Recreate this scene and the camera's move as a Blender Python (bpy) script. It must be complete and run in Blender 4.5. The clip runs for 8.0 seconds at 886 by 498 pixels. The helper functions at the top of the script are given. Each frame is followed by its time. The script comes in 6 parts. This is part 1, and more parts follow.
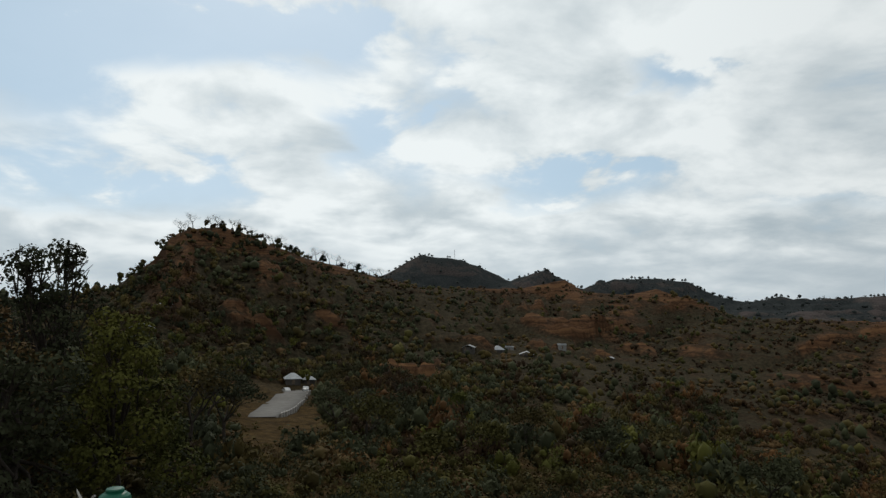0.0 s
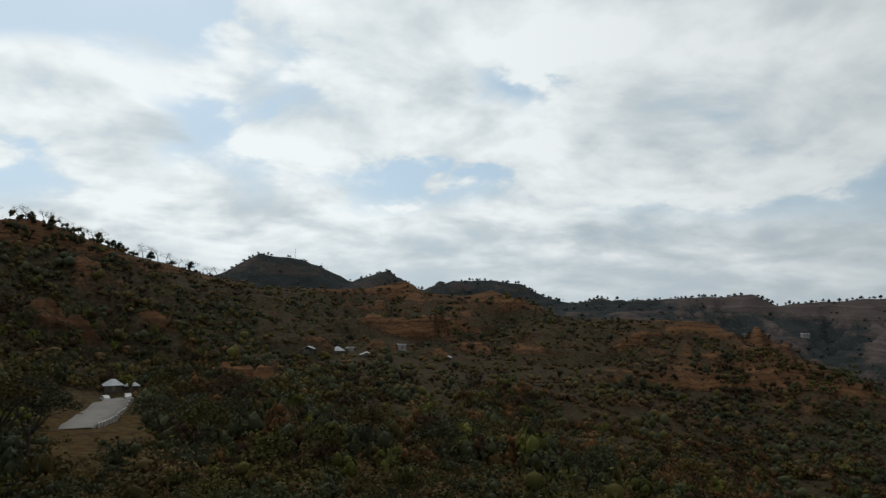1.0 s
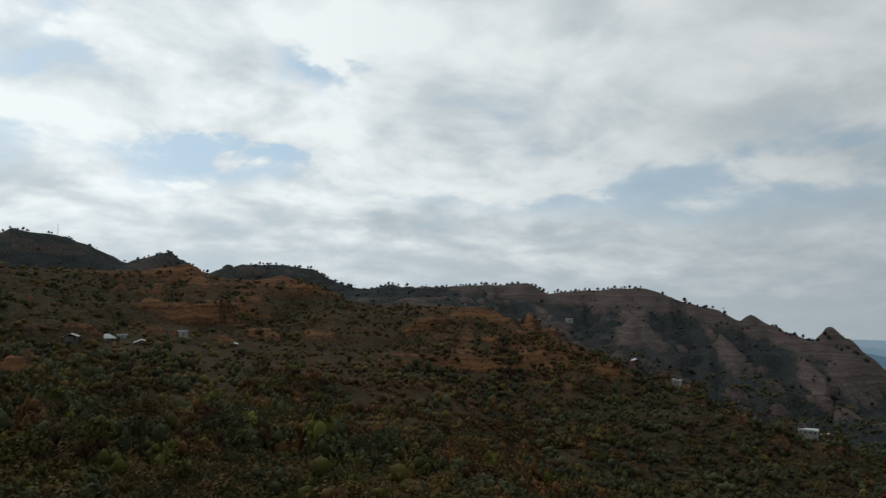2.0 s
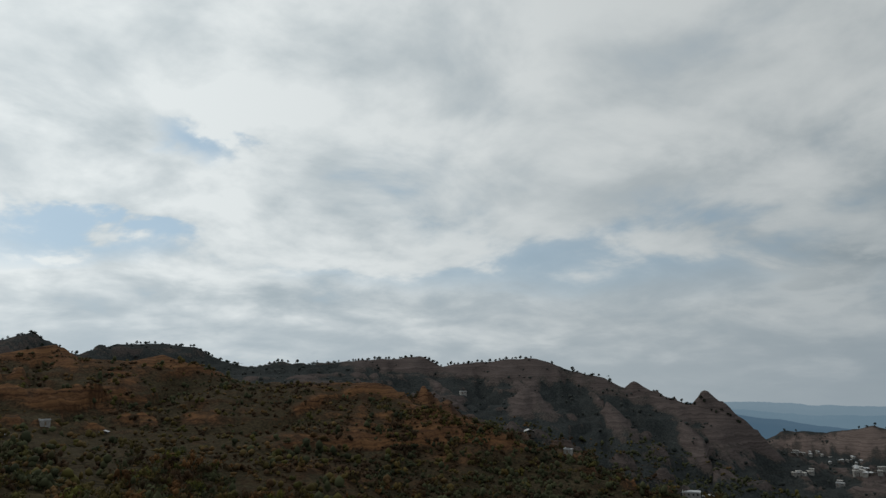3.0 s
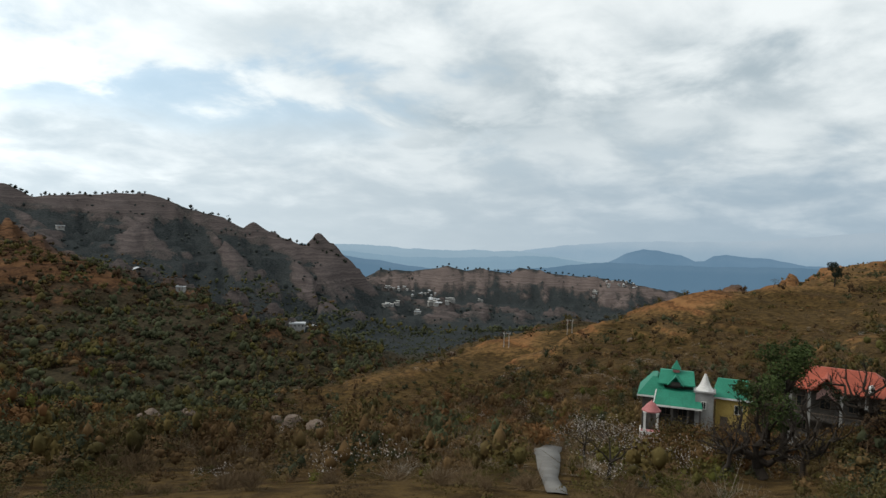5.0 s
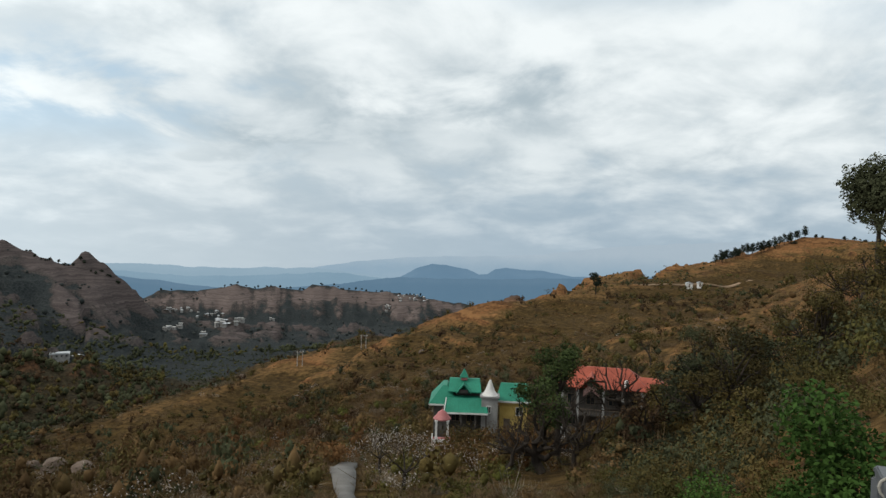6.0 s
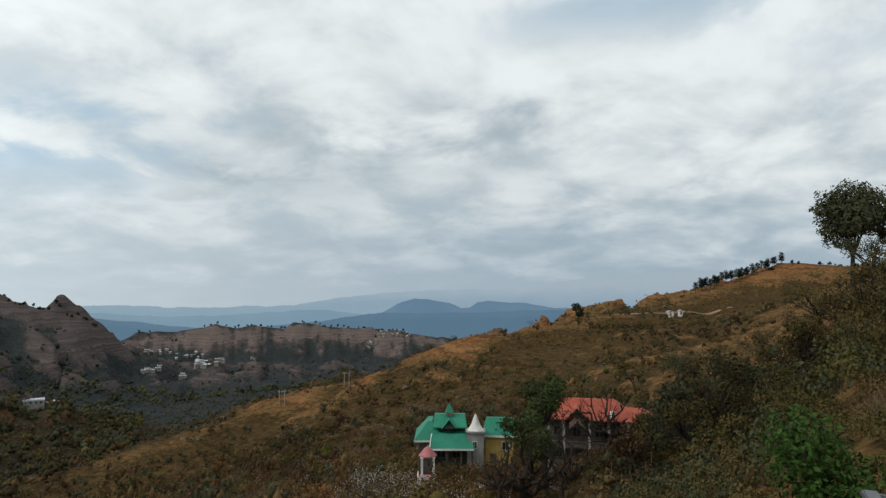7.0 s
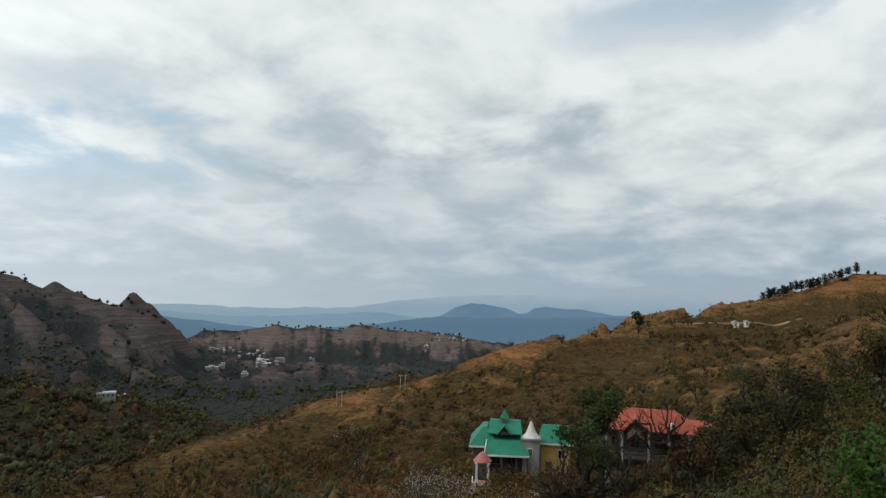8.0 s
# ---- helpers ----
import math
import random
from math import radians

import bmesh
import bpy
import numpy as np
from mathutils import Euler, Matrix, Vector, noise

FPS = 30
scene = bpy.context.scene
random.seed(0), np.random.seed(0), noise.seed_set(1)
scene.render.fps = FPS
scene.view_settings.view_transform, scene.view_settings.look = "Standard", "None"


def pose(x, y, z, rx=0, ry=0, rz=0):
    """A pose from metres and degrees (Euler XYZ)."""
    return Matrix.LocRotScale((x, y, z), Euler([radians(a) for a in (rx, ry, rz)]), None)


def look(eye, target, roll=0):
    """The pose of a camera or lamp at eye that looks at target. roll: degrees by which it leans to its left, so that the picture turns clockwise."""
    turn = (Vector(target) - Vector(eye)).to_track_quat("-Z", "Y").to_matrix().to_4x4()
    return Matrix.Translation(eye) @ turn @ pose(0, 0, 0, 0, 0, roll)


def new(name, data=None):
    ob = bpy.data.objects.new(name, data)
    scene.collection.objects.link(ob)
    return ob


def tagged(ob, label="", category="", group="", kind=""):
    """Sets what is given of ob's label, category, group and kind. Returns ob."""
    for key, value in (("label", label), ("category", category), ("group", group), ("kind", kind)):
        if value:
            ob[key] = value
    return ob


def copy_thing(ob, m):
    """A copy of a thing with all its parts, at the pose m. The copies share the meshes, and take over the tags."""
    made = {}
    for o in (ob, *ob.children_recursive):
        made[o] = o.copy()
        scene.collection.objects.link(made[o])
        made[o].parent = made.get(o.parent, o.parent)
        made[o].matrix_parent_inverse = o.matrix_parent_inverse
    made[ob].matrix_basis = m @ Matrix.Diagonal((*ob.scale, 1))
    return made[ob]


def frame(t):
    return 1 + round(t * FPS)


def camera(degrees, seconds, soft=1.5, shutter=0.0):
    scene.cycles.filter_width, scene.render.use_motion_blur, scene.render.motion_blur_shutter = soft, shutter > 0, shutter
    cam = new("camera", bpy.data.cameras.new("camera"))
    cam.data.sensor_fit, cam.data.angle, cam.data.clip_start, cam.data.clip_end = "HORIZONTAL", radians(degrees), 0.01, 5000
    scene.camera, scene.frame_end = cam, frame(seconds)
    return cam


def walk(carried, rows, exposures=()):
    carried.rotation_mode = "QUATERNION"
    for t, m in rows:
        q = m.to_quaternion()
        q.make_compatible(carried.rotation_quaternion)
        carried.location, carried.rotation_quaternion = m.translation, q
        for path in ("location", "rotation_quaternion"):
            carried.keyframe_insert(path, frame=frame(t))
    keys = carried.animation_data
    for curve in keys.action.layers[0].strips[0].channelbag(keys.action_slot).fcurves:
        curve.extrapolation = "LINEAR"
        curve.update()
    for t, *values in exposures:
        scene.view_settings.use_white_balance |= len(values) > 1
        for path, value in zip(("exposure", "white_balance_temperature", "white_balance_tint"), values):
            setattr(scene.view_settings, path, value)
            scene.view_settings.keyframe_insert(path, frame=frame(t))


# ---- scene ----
cam = camera(66.54, 8.0, soft=1.4, shutter=0.1)

# seconds, yaw, pitch, roll of a camera that turns on the spot, held at eye height on a terrace
TURN = (
    (0.0, 0.00, 5.19, -0.40), (0.2, -1.96, 5.54, 0.14), (0.5, -6.69, 6.03, 0.50), (0.8, -9.82, 5.60, -0.26), (1.0, -13.36, 5.33, -0.34),
    (1.2, -16.52, 4.54, 0.15), (1.5, -21.21, 3.87, 0.45), (1.8, -26.86, 3.46, 0.10), (2.0, -30.83, 4.29, -0.78), (2.2, -34.29, 7.23, -1.05),
    (3.3, -44.87, 9.59, 2.84), (3.5, -52.06, 5.15, 1.71), (3.8, -58.50, 1.90, -0.03), (4.0, -61.78, 0.37, -0.20),
    (4.2, -62.62, -0.18, -1.11), (5.3, -76.52, -2.66, -0.88), (5.5, -80.72, -1.82, 0.00), (5.8, -85.15, -0.98, -0.98),
    (6.0, -88.38, -0.79, -1.55), (6.2, -89.76, -0.91, -2.22), (6.5, -91.88, 0.95, -2.54), (6.8, -90.29, 1.18, -0.83), (7.0, -89.94, 2.13, -0.20),
    (7.2, -89.91, 2.48, -0.38), (7.5, -87.92, 3.21, -0.28), (7.8, -85.92, 2.52, 0.07), (8.0, -85.10, 2.46, -1.18),
)
walk(cam, [(t, pose(0, 0, 0, 90 + p, r, y)) for t, y, p, r in TURN],
     exposures=[(0.0, -0.68), (2.0, -0.62), (3.3, -0.82), (3.5, -0.78), (4.0, -0.31), (5.5, 0.05), (6.5, 0.0), (7.0, -0.1), (7.5, -0.18), (8.0, -0.12)])

# ---- world and sun ----
SUN_BEARING, SUN_HEIGHT = -14.0, 40.0


class Nodes:
    """A short hand for node trees."""

    def __init__(self, tree):
        self.tree = tree
        tree.nodes.clear()

    def add(self, kind, **settings):
        node = self.tree.nodes.new(kind)
        for key, value in settings.items():
            if key == "ins":
                for slot, v in value.items():
                    self.set(node.inputs[slot], v)
            else:
                setattr(node, key, value)
        return node

    def set(self, socket, v):
        if isinstance(v, bpy.types.NodeSocket):
            self.tree.links.new(v, socket)
        elif isinstance(v, bpy.types.Node):
            self.tree.links.new(v.outputs[0], socket)
        else:
            socket.default_value = v

    def math(self, op, a, b=0.0, c=0.0, clamp=False):
        n = self.add("ShaderNodeMath", operation=op, use_clamp=clamp)
        for slot, v in zip((0, 1, 2), (a, b, c)):
            self.set(n.inputs[slot], v)
        return n.outputs[0]

    def mix(self, f, a, b, blend="MIX"):
        n = self.add("ShaderNodeMix", data_type="RGBA", blend_type=blend, clamp_factor=True)
        self.set(n.inputs[0], f)
        for slot, v in ((6, a), (7, b)):
            self.set(n.inputs[slot], (*v, 1.0) if isinstance(v, tuple) and len(v) == 3 else v)
        return n.outputs[2]

    def noise(self, at, scale, detail=4.0, rough=0.55, distortion=0.0, dims="3D"):
        n = self.add("ShaderNodeTexNoise", noise_dimensions=dims)
        if at is not None:
            self.set(n.inputs["Vector"], at)
        for slot, v in (("Scale", scale), ("Detail", detail), ("Roughness", rough), ("Distortion", distortion)):
            n.inputs[slot].default_value = v
        return n.outputs["Fac"]

    def ramp(self, v, lo, hi, a=0.0, b=1.0, smooth=True):
        n = self.add("ShaderNodeMapRange", interpolation_type="SMOOTHSTEP" if smooth else "LINEAR")
        for slot, x in zip((0, 1, 2, 3, 4), (v, lo, hi, a, b)):
            self.set(n.inputs[slot], x)
        return n.outputs[0]


def make_world():
    world = bpy.data.worlds.new("world")
    scene.world = world
    world.use_nodes = True
    n = Nodes(world.node_tree)
    sky = n.add("ShaderNodeTexSky", sky_type="NISHITA", sun_disc=False, sun_elevation=radians(SUN_HEIGHT),
                sun_rotation=radians(SUN_BEARING), altitude=900.0, air_density=1.0, dust_density=2.0)
    way = n.add("ShaderNodeTexCoord").outputs["Generated"]
    xyz = n.add("ShaderNodeSeparateXYZ", ins={0: way})
    x, y, z = xyz.outputs[0], xyz.outputs[1], xyz.outputs[2]
    # clouds lie on a flat ceiling, so they crowd together towards the horizon
    lift = n.math("ADD", n.math("MAXIMUM", n.math("ADD", z, 0.06), 0.0), 0.22)
    at = n.add("ShaderNodeCombineXYZ", ins={0: n.math("DIVIDE", x, lift), 1: n.math("DIVIDE", y, lift), 2: 0.0}).outputs[0]
    big = n.noise(at, 0.8, 2.0, 0.5, 0.3)
    puff = n.noise(at, 2.5, 9.0, 0.56, 0.25)
    wisp = n.noise(at, 3.6, 5.0, 0.5, 0.5)
    side = n.ramp(n.math("MULTIPLY", n.math("ARCTAN2", x, y), 57.2958), 22.0, 60.0)
    # bearing and height of the direction, stirred a little by the puffs
    stir = n.math("MULTIPLY", n.math("SUBTRACT", puff, 0.5), 26.0)
    bearing = n.math("ADD", n.math("MULTIPLY", n.math("ARCTAN2", x, y), 57.2958), stir)
    height = n.math("ADD", n.math("MULTIPLY", n.math("ARCSINE", z), 57.2958), n.math("MULTIPLY", stir, 0.55))

    def spot(b, h, wide, high, gain):
        u = n.math("DIVIDE", n.math("SUBTRACT", bearing, b), wide)
        v = n.math("DIVIDE", n.math("SUBTRACT", height, h), high)
        d = n.math("ADD", n.math("MULTIPLY", u, u), n.math("MULTIPLY", v, v))
        return n.math("MULTIPLY", n.math("EXPONENT", n.math("MULTIPLY", d, -1.0)), gain)

    def total(rows):
        s = 0.0
        for row in rows:
            s = n.math("ADD", s, spot(*row))
        return s

    gaps = total(((-31, 19, 9, 7, 0.85), (-20, 22, 9, 2.6, 0.6), (-7, 15, 4.5, 5, 0.65), (-10, 22.5, 7, 2.5, 0.6), (9, 10.5, 9, 2.0, 0.6), (20, 19, 6, 2.4, 0.6), (1, 19, 4, 5, 0.5), (-26, 8.5, 14, 2.4, 0.45),
                  (54, 8.2, 15, 2.8, 0.55), (30, 9, 14, 1.6, 0.25), (104, 21, 13, 3.2, 0.6), (120, 17, 8, 3, 0.2)))
    greys = total(((84, 10.5, 20, 2.4, 0.45), (95, 6, 34, 4.0, 0.35), (60, 15, 16, 3, 0.2), (74, 8, 9, 1.2, 0.4), (0, 17, 7, 2, 0.15), (28, 6, 22, 4.5, 0.25)))
    cover = n.math("SUBTRACT", n.math("ADD", n.math("MULTIPLY", big, 0.5), n.math("MULTIPLY", puff, 1.0)), n.math("MULTIPLY", gaps, 0.62))
    crisp, smooth = n.ramp(cover, 0.36, 0.60, 0.06, 1.0), n.ramp(cover, 0.26, 0.74, 0.2, 1.0)
    mask = n.math("ADD", crisp, n.math("MULTIPLY", n.math("SUBTRACT", smooth, crisp), side))
    veil = n.ramp(n.math("ADD", n.math("MULTIPLY", puff, 0.6), n.math("MULTIPLY", wisp, 0.4)), 0.36, 0.62)
    shade = n.math("SUBTRACT", n.math("ADD", n.math("MULTIPLY", veil, n.math("SUBTRACT", 0.5, n.math("MULTIPLY", side, 0.05))), n.math("ADD", 0.5, n.math("MULTIPLY", side, 0.05))), greys, clamp=True)
    toward = n.add("ShaderNodeVectorMath", operation="ADD", ins={0: at, 1: (-0.035, 0.14, 0.0)}).outputs[0]
    relief = n.math("MULTIPLY", n.math("SUBTRACT", puff, n.noise(toward, 2.5, 9.0, 0.56, 0.25)), n.math("SUBTRACT", 1.25, n.math("MULTIPLY", side, 0.85)))
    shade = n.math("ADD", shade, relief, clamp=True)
    cloud = n.mix(shade, (0.43, 0.515, 0.565), (0.89, 0.945, 0.955))
    blue = n.mix(0.75, n.mix(1.0, sky.outputs[0], (0.1, 0.1, 0.1), "MULTIPLY"), (0.47, 0.64, 0.77))
    colour = n.mix(mask, blue, cloud)
    haze = n.ramp(height, -1.0, 9.0, 0.85, 0.0)
    hazy = n.mix(n.ramp(bearing, 55.0, 100.0), (0.49, 0.575, 0.63), (0.32, 0.425, 0.515))
    colour = n.mix(haze, colour, hazy)
    # the veiled sun makes the clouds on its side brighter
    glow = n.ramp(n.math("ABSOLUTE", n.math("ADD", n.math("MULTIPLY", n.math("ARCTAN2", x, y), 57.2958), -SUN_BEARING)), 15.0, 95.0, 1.54, 0.98)
    colour = n.mix(1.0, colour, n.add("ShaderNodeCombineXYZ", ins={0: glow, 1: glow, 2: glow}).outputs[0], "MULTIPLY")
    out = n.add("ShaderNodeOutputWorld")
    back = n.add("ShaderNodeBackground", ins={0: colour, 1: 1.0})
    n.set(out.inputs[0], back)
    lamp = bpy.data.lights.new("sun", "SUN")
    lamp.energy, lamp.angle, lamp.color = 1.3, radians(11), (1.0, 0.93, 0.82)
    ob = new("sun", lamp)
    b, e = radians(SUN_BEARING), radians(SUN_HEIGHT)
    ob.matrix_world = look((math.sin(b) * math.cos(e) * 300, math.cos(b) * math.cos(e) * 300, math.sin(e) * 300), (0, 0, 0))


make_world()


# ---- materials ----
def material(name, build, rough=0.9, bump=None, gloss=0.25):
    m = bpy.data.materials.new(name)
    m.use_nodes = True
    n = Nodes(m.node_tree)
    at = n.add("ShaderNodeNewGeometry").outputs["Position"]
    out = n.add("ShaderNodeOutputMaterial")
    shader = n.add("ShaderNodeBsdfPrincipled")
    n.set(out.inputs[0], shader)
    shader.inputs["Roughness"].default_value = rough
    shader.inputs["Specular IOR Level"].default_value = gloss
    colour = build(n, at, shader)
    n.set(shader.inputs["Base Color"], (*colour, 1.0) if isinstance(colour, tuple) and len(colour) == 3 else colour)
    if bump:
        scale, depth = bump
        b = n.add("ShaderNodeBump", ins={"Height": n.noise(at, scale, 6.0, 0.65), "Distance": depth, "Strength": 0.8})
        n.set(shader.inputs["Normal"], b)
    return m


def mottled(name, dark, light, scale, fine=None, rough=0.9, bump=None, metal=0.0):
    """Two tones mixed by broad patches and by fine grain."""
    def build(n, at, shader):
        shader.inputs["Metallic"].default_value = metal
        broad = n.ramp(n.noise(at, scale, 3.0), 0.32, 0.68)
        grain = n.ramp(n.noise(at, fine or scale * 9, 5.0, 0.65), 0.3, 0.7)
        f = n.math("ADD", n.math("MULTIPLY", broad, 0.55), n.math("MULTIPLY", grain, 0.45))
        return n.mix(f, dark, light)
    return material(name, build, rough, bump)


def leafy(name, dark, light, patch=0.22, dry=None):
    """Foliage: tone by plant-sized patches and leaf by leaf."""
    def build(n, at, shader):
        island = n.add("ShaderNodeNewGeometry").outputs["Random Per Island"]
        broad = n.ramp(n.noise(at, patch * 0.14, 5.0, 0.6), 0.36, 0.64)
        plant = n.add("ShaderNodeAttribute", attribute_name="tone").outputs["Fac"]
        f = n.math("ADD", n.math("ADD", n.math("MULTIPLY", broad, 0.66), n.math("MULTIPLY", plant, 0.22)), n.math("MULTIPLY", island, 0.12))
        c = n.mix(f, dark, light)
        if dry:
            c = n.mix(n.ramp(n.noise(at, patch * 0.45, 3.0), 0.5, 0.62), c, dry)
        return c
    return material(name, build, 0.85, gloss=0.06)


def make_ground_material():
    def build(n, at, shader):
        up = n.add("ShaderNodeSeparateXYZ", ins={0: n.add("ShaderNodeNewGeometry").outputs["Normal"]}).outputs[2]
        xyz = n.add("ShaderNodeSeparateXYZ", ins={0: at})
        x, y, z = xyz.outputs[0], xyz.outputs[1], xyz.outputs[2]
        broad = n.noise(at, 0.012, 5.0, 0.6)
        mid = n.noise(at, 0.06, 6.0, 0.62)
        fine = n.noise(at, 0.5, 6.0, 0.7)
        # layered rock and terraces: thin bands that follow the height
        wave = n.math("ADD", n.math("MULTIPLY", z, 0.4), n.math("ADD", n.math("MULTIPLY", mid, 3.4), n.math("MULTIPLY", broad, 5.0)))
        band = n.noise(n.add("ShaderNodeCombineXYZ", ins={2: wave}).outputs[0], 1.0, 4.0, 0.7)
        # far ranges: grey rock and dark scrub, with distance haze painted into both
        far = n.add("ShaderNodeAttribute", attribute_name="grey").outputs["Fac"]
        soil = n.mix(n.ramp(fine, 0.3, 0.7), (0.058, 0.028, 0.013), (0.190, 0.088, 0.035))
        soil = n.mix(n.ramp(band, 0.42, 0.62, 0.0, 0.6), soil, (0.270, 0.140, 0.058))
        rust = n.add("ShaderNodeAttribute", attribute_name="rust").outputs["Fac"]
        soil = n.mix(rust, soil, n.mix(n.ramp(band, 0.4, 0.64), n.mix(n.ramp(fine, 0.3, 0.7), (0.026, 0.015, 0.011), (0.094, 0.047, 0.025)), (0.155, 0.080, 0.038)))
        grass = n.mix(n.ramp(fine, 0.35, 0.65), (0.070, 0.041, 0.017), (0.158, 0.091, 0.035))
        scrub = n.mix(n.ramp(fine, 0.35, 0.65), (0.030, 0.019, 0.008), (0.084, 0.053, 0.020))
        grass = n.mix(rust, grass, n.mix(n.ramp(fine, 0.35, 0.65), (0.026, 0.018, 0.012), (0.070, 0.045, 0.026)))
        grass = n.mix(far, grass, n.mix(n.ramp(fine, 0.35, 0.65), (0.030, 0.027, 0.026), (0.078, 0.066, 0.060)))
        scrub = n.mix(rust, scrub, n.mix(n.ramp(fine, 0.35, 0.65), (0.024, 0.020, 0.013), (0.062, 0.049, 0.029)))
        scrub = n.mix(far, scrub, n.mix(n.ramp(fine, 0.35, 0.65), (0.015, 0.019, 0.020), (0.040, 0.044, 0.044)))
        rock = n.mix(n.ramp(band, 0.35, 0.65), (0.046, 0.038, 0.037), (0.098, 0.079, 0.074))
        # lighter tone for the farthest rock, as haze would lift it
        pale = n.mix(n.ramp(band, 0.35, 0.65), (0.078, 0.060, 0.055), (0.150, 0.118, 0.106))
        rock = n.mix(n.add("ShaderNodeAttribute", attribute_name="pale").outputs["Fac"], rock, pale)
        # steep terrace walls and ledges get a darker colour, shading painted by slope
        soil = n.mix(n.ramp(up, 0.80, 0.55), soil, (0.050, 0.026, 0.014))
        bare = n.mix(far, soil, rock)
        open_soil = n.add("ShaderNodeAttribute", attribute_name="bare").outputs["Fac"]
        loose = n.math("ADD", open_soil, n.math("ADD", n.math("MULTIPLY", n.math("SUBTRACT", mid, 0.5), 0.9), n.math("MULTIPLY", n.math("SUBTRACT", fine, 0.5), 0.5)))
        c = n.mix(n.ramp(loose, 0.30, 0.52), scrub, grass)
        c = n.mix(n.ramp(loose, 0.50, 0.78), c, bare)
        # the thin dark courses of ledges and terrace walls
        course = n.math("MULTIPLY", n.ramp(band, 0.47, 0.38, 0.0, 0.62), n.math("SUBTRACT", 1.0, n.math("MULTIPLY", far, 0.8)))
        c = n.mix(course, c, (0.034, 0.019, 0.011))
        return c
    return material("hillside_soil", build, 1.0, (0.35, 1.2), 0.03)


GROUND = make_ground_material()
ROAD = mottled("worn_concrete_road", (0.10, 0.09, 0.08), (0.175, 0.165, 0.15), 0.4, 6.0, 0.85, (5.0, 0.02))


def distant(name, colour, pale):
    """Far hills as a plain glowing backdrop, with the blue air haze painted into the glow."""
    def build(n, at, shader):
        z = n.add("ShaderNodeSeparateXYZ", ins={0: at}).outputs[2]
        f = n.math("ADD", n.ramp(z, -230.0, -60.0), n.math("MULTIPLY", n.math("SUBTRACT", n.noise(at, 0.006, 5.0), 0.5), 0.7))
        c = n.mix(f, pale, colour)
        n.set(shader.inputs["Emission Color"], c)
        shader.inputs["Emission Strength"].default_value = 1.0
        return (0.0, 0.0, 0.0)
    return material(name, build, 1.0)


# ---- the lie of the land ----
def lattice(ix, iy, seed):
    h = (ix.astype(np.int64) * 374761393 + iy.astype(np.int64) * 668265263 + seed * 974711) & 0xFFFFFFFF
    h = ((h ^ (h >> 13)) * 1274126177) & 0xFFFFFFFF
    return ((h ^ (h >> 16)) & 0xFFFF) / 32767.5 - 1.0


def value_noise(x, y, seed=0):
    ix, iy = np.floor(x), np.floor(y)
    fx, fy = x - ix, y - iy
    fx, fy = fx * fx * fx * (fx * (fx * 6 - 15) + 10), fy * fy * fy * (fy * (fy * 6 - 15) + 10)
    a, b = lattice(ix, iy, seed), lattice(ix + 1, iy, seed)
    c, d = lattice(ix, iy + 1, seed), lattice(ix + 1, iy + 1, seed)
    return (a + (b - a) * fx) * (1 - fy) + (c + (d - c) * fx) * fy


def fbm(x, y, octaves=5, seed=0, ridged=False):
    total, gain, norm = 0.0, 1.0, 0.0
    for k in range(octaves):
        v = value_noise(x * 2 ** k + 17.3 * k, y * 2 ** k - 9.1 * k, seed + k)
        total = total + gain * ((1 - 2 * np.abs(v)) if ridged else v)
        norm += gain
        gain *= 0.5
    return total / norm


# valley floor and gentle slopes: bearing (degrees clockwise from y), then heights at these distances
FLOOR_AT = np.log((8.0, 30.0, 60.0, 100.0, 180.0, 280.0, 450.0, 700.0, 1200.0, 2200.0))
FLOOR = {
    -48: (-4, -8, -13, -17, -20, -22, -22, -20, -20, -20),
    -20: (-5, -9, -14, -18, -23, -24, -24, -20, -20, -20),
    4: (-5, -10, -16, -20, -28, -29, -24, -8, 0, 0),
    28: (-5, -11, -18, -25, -38, -48, -36, -10, 0, -40),
    42: (-5, -12, -20, -30, -50, -70, -62, -50, -40, -60),
    55: (-5, -12, -21, -33, -56, -80, -86, -92, -110, -180),
    68: (-5, -12, -21, -32, -52, -72, -95, -120, -165, -235),
    84: (-5, -12, -21, -31.5, -39, -46, -72, -110, -165, -235),
    97: (-5, -11.5, -20.5, -31, -34, -35, -48, -80, -160, -235),
    110: (-5, -10.5, -16.5, -22.5, -23, -24, -28, -50, -120, -235),
    124: (-4, -5, -4, -1, 0, 2, 0, 0, -60, -235),
    180: (-3, -1, 3, 8, 14, 20, 20, 20, 0, -200),
    250: (-3, -3, -3, 0, 5, 10, 10, 10, 0, -20),
}
_b = np.array(sorted(FLOOR), float)
_z = np.array([FLOOR[k] for k in sorted(FLOOR)], float)
FLOOR_B = np.concatenate((_b[-2:] - 360, _b, _b[:2] + 360))
FLOOR_Z = np.concatenate((_z[-2:], _z, _z[:2]))


def soft(f):
    return f * f * (3 - 2 * f) * 0.5 + f * 0.5


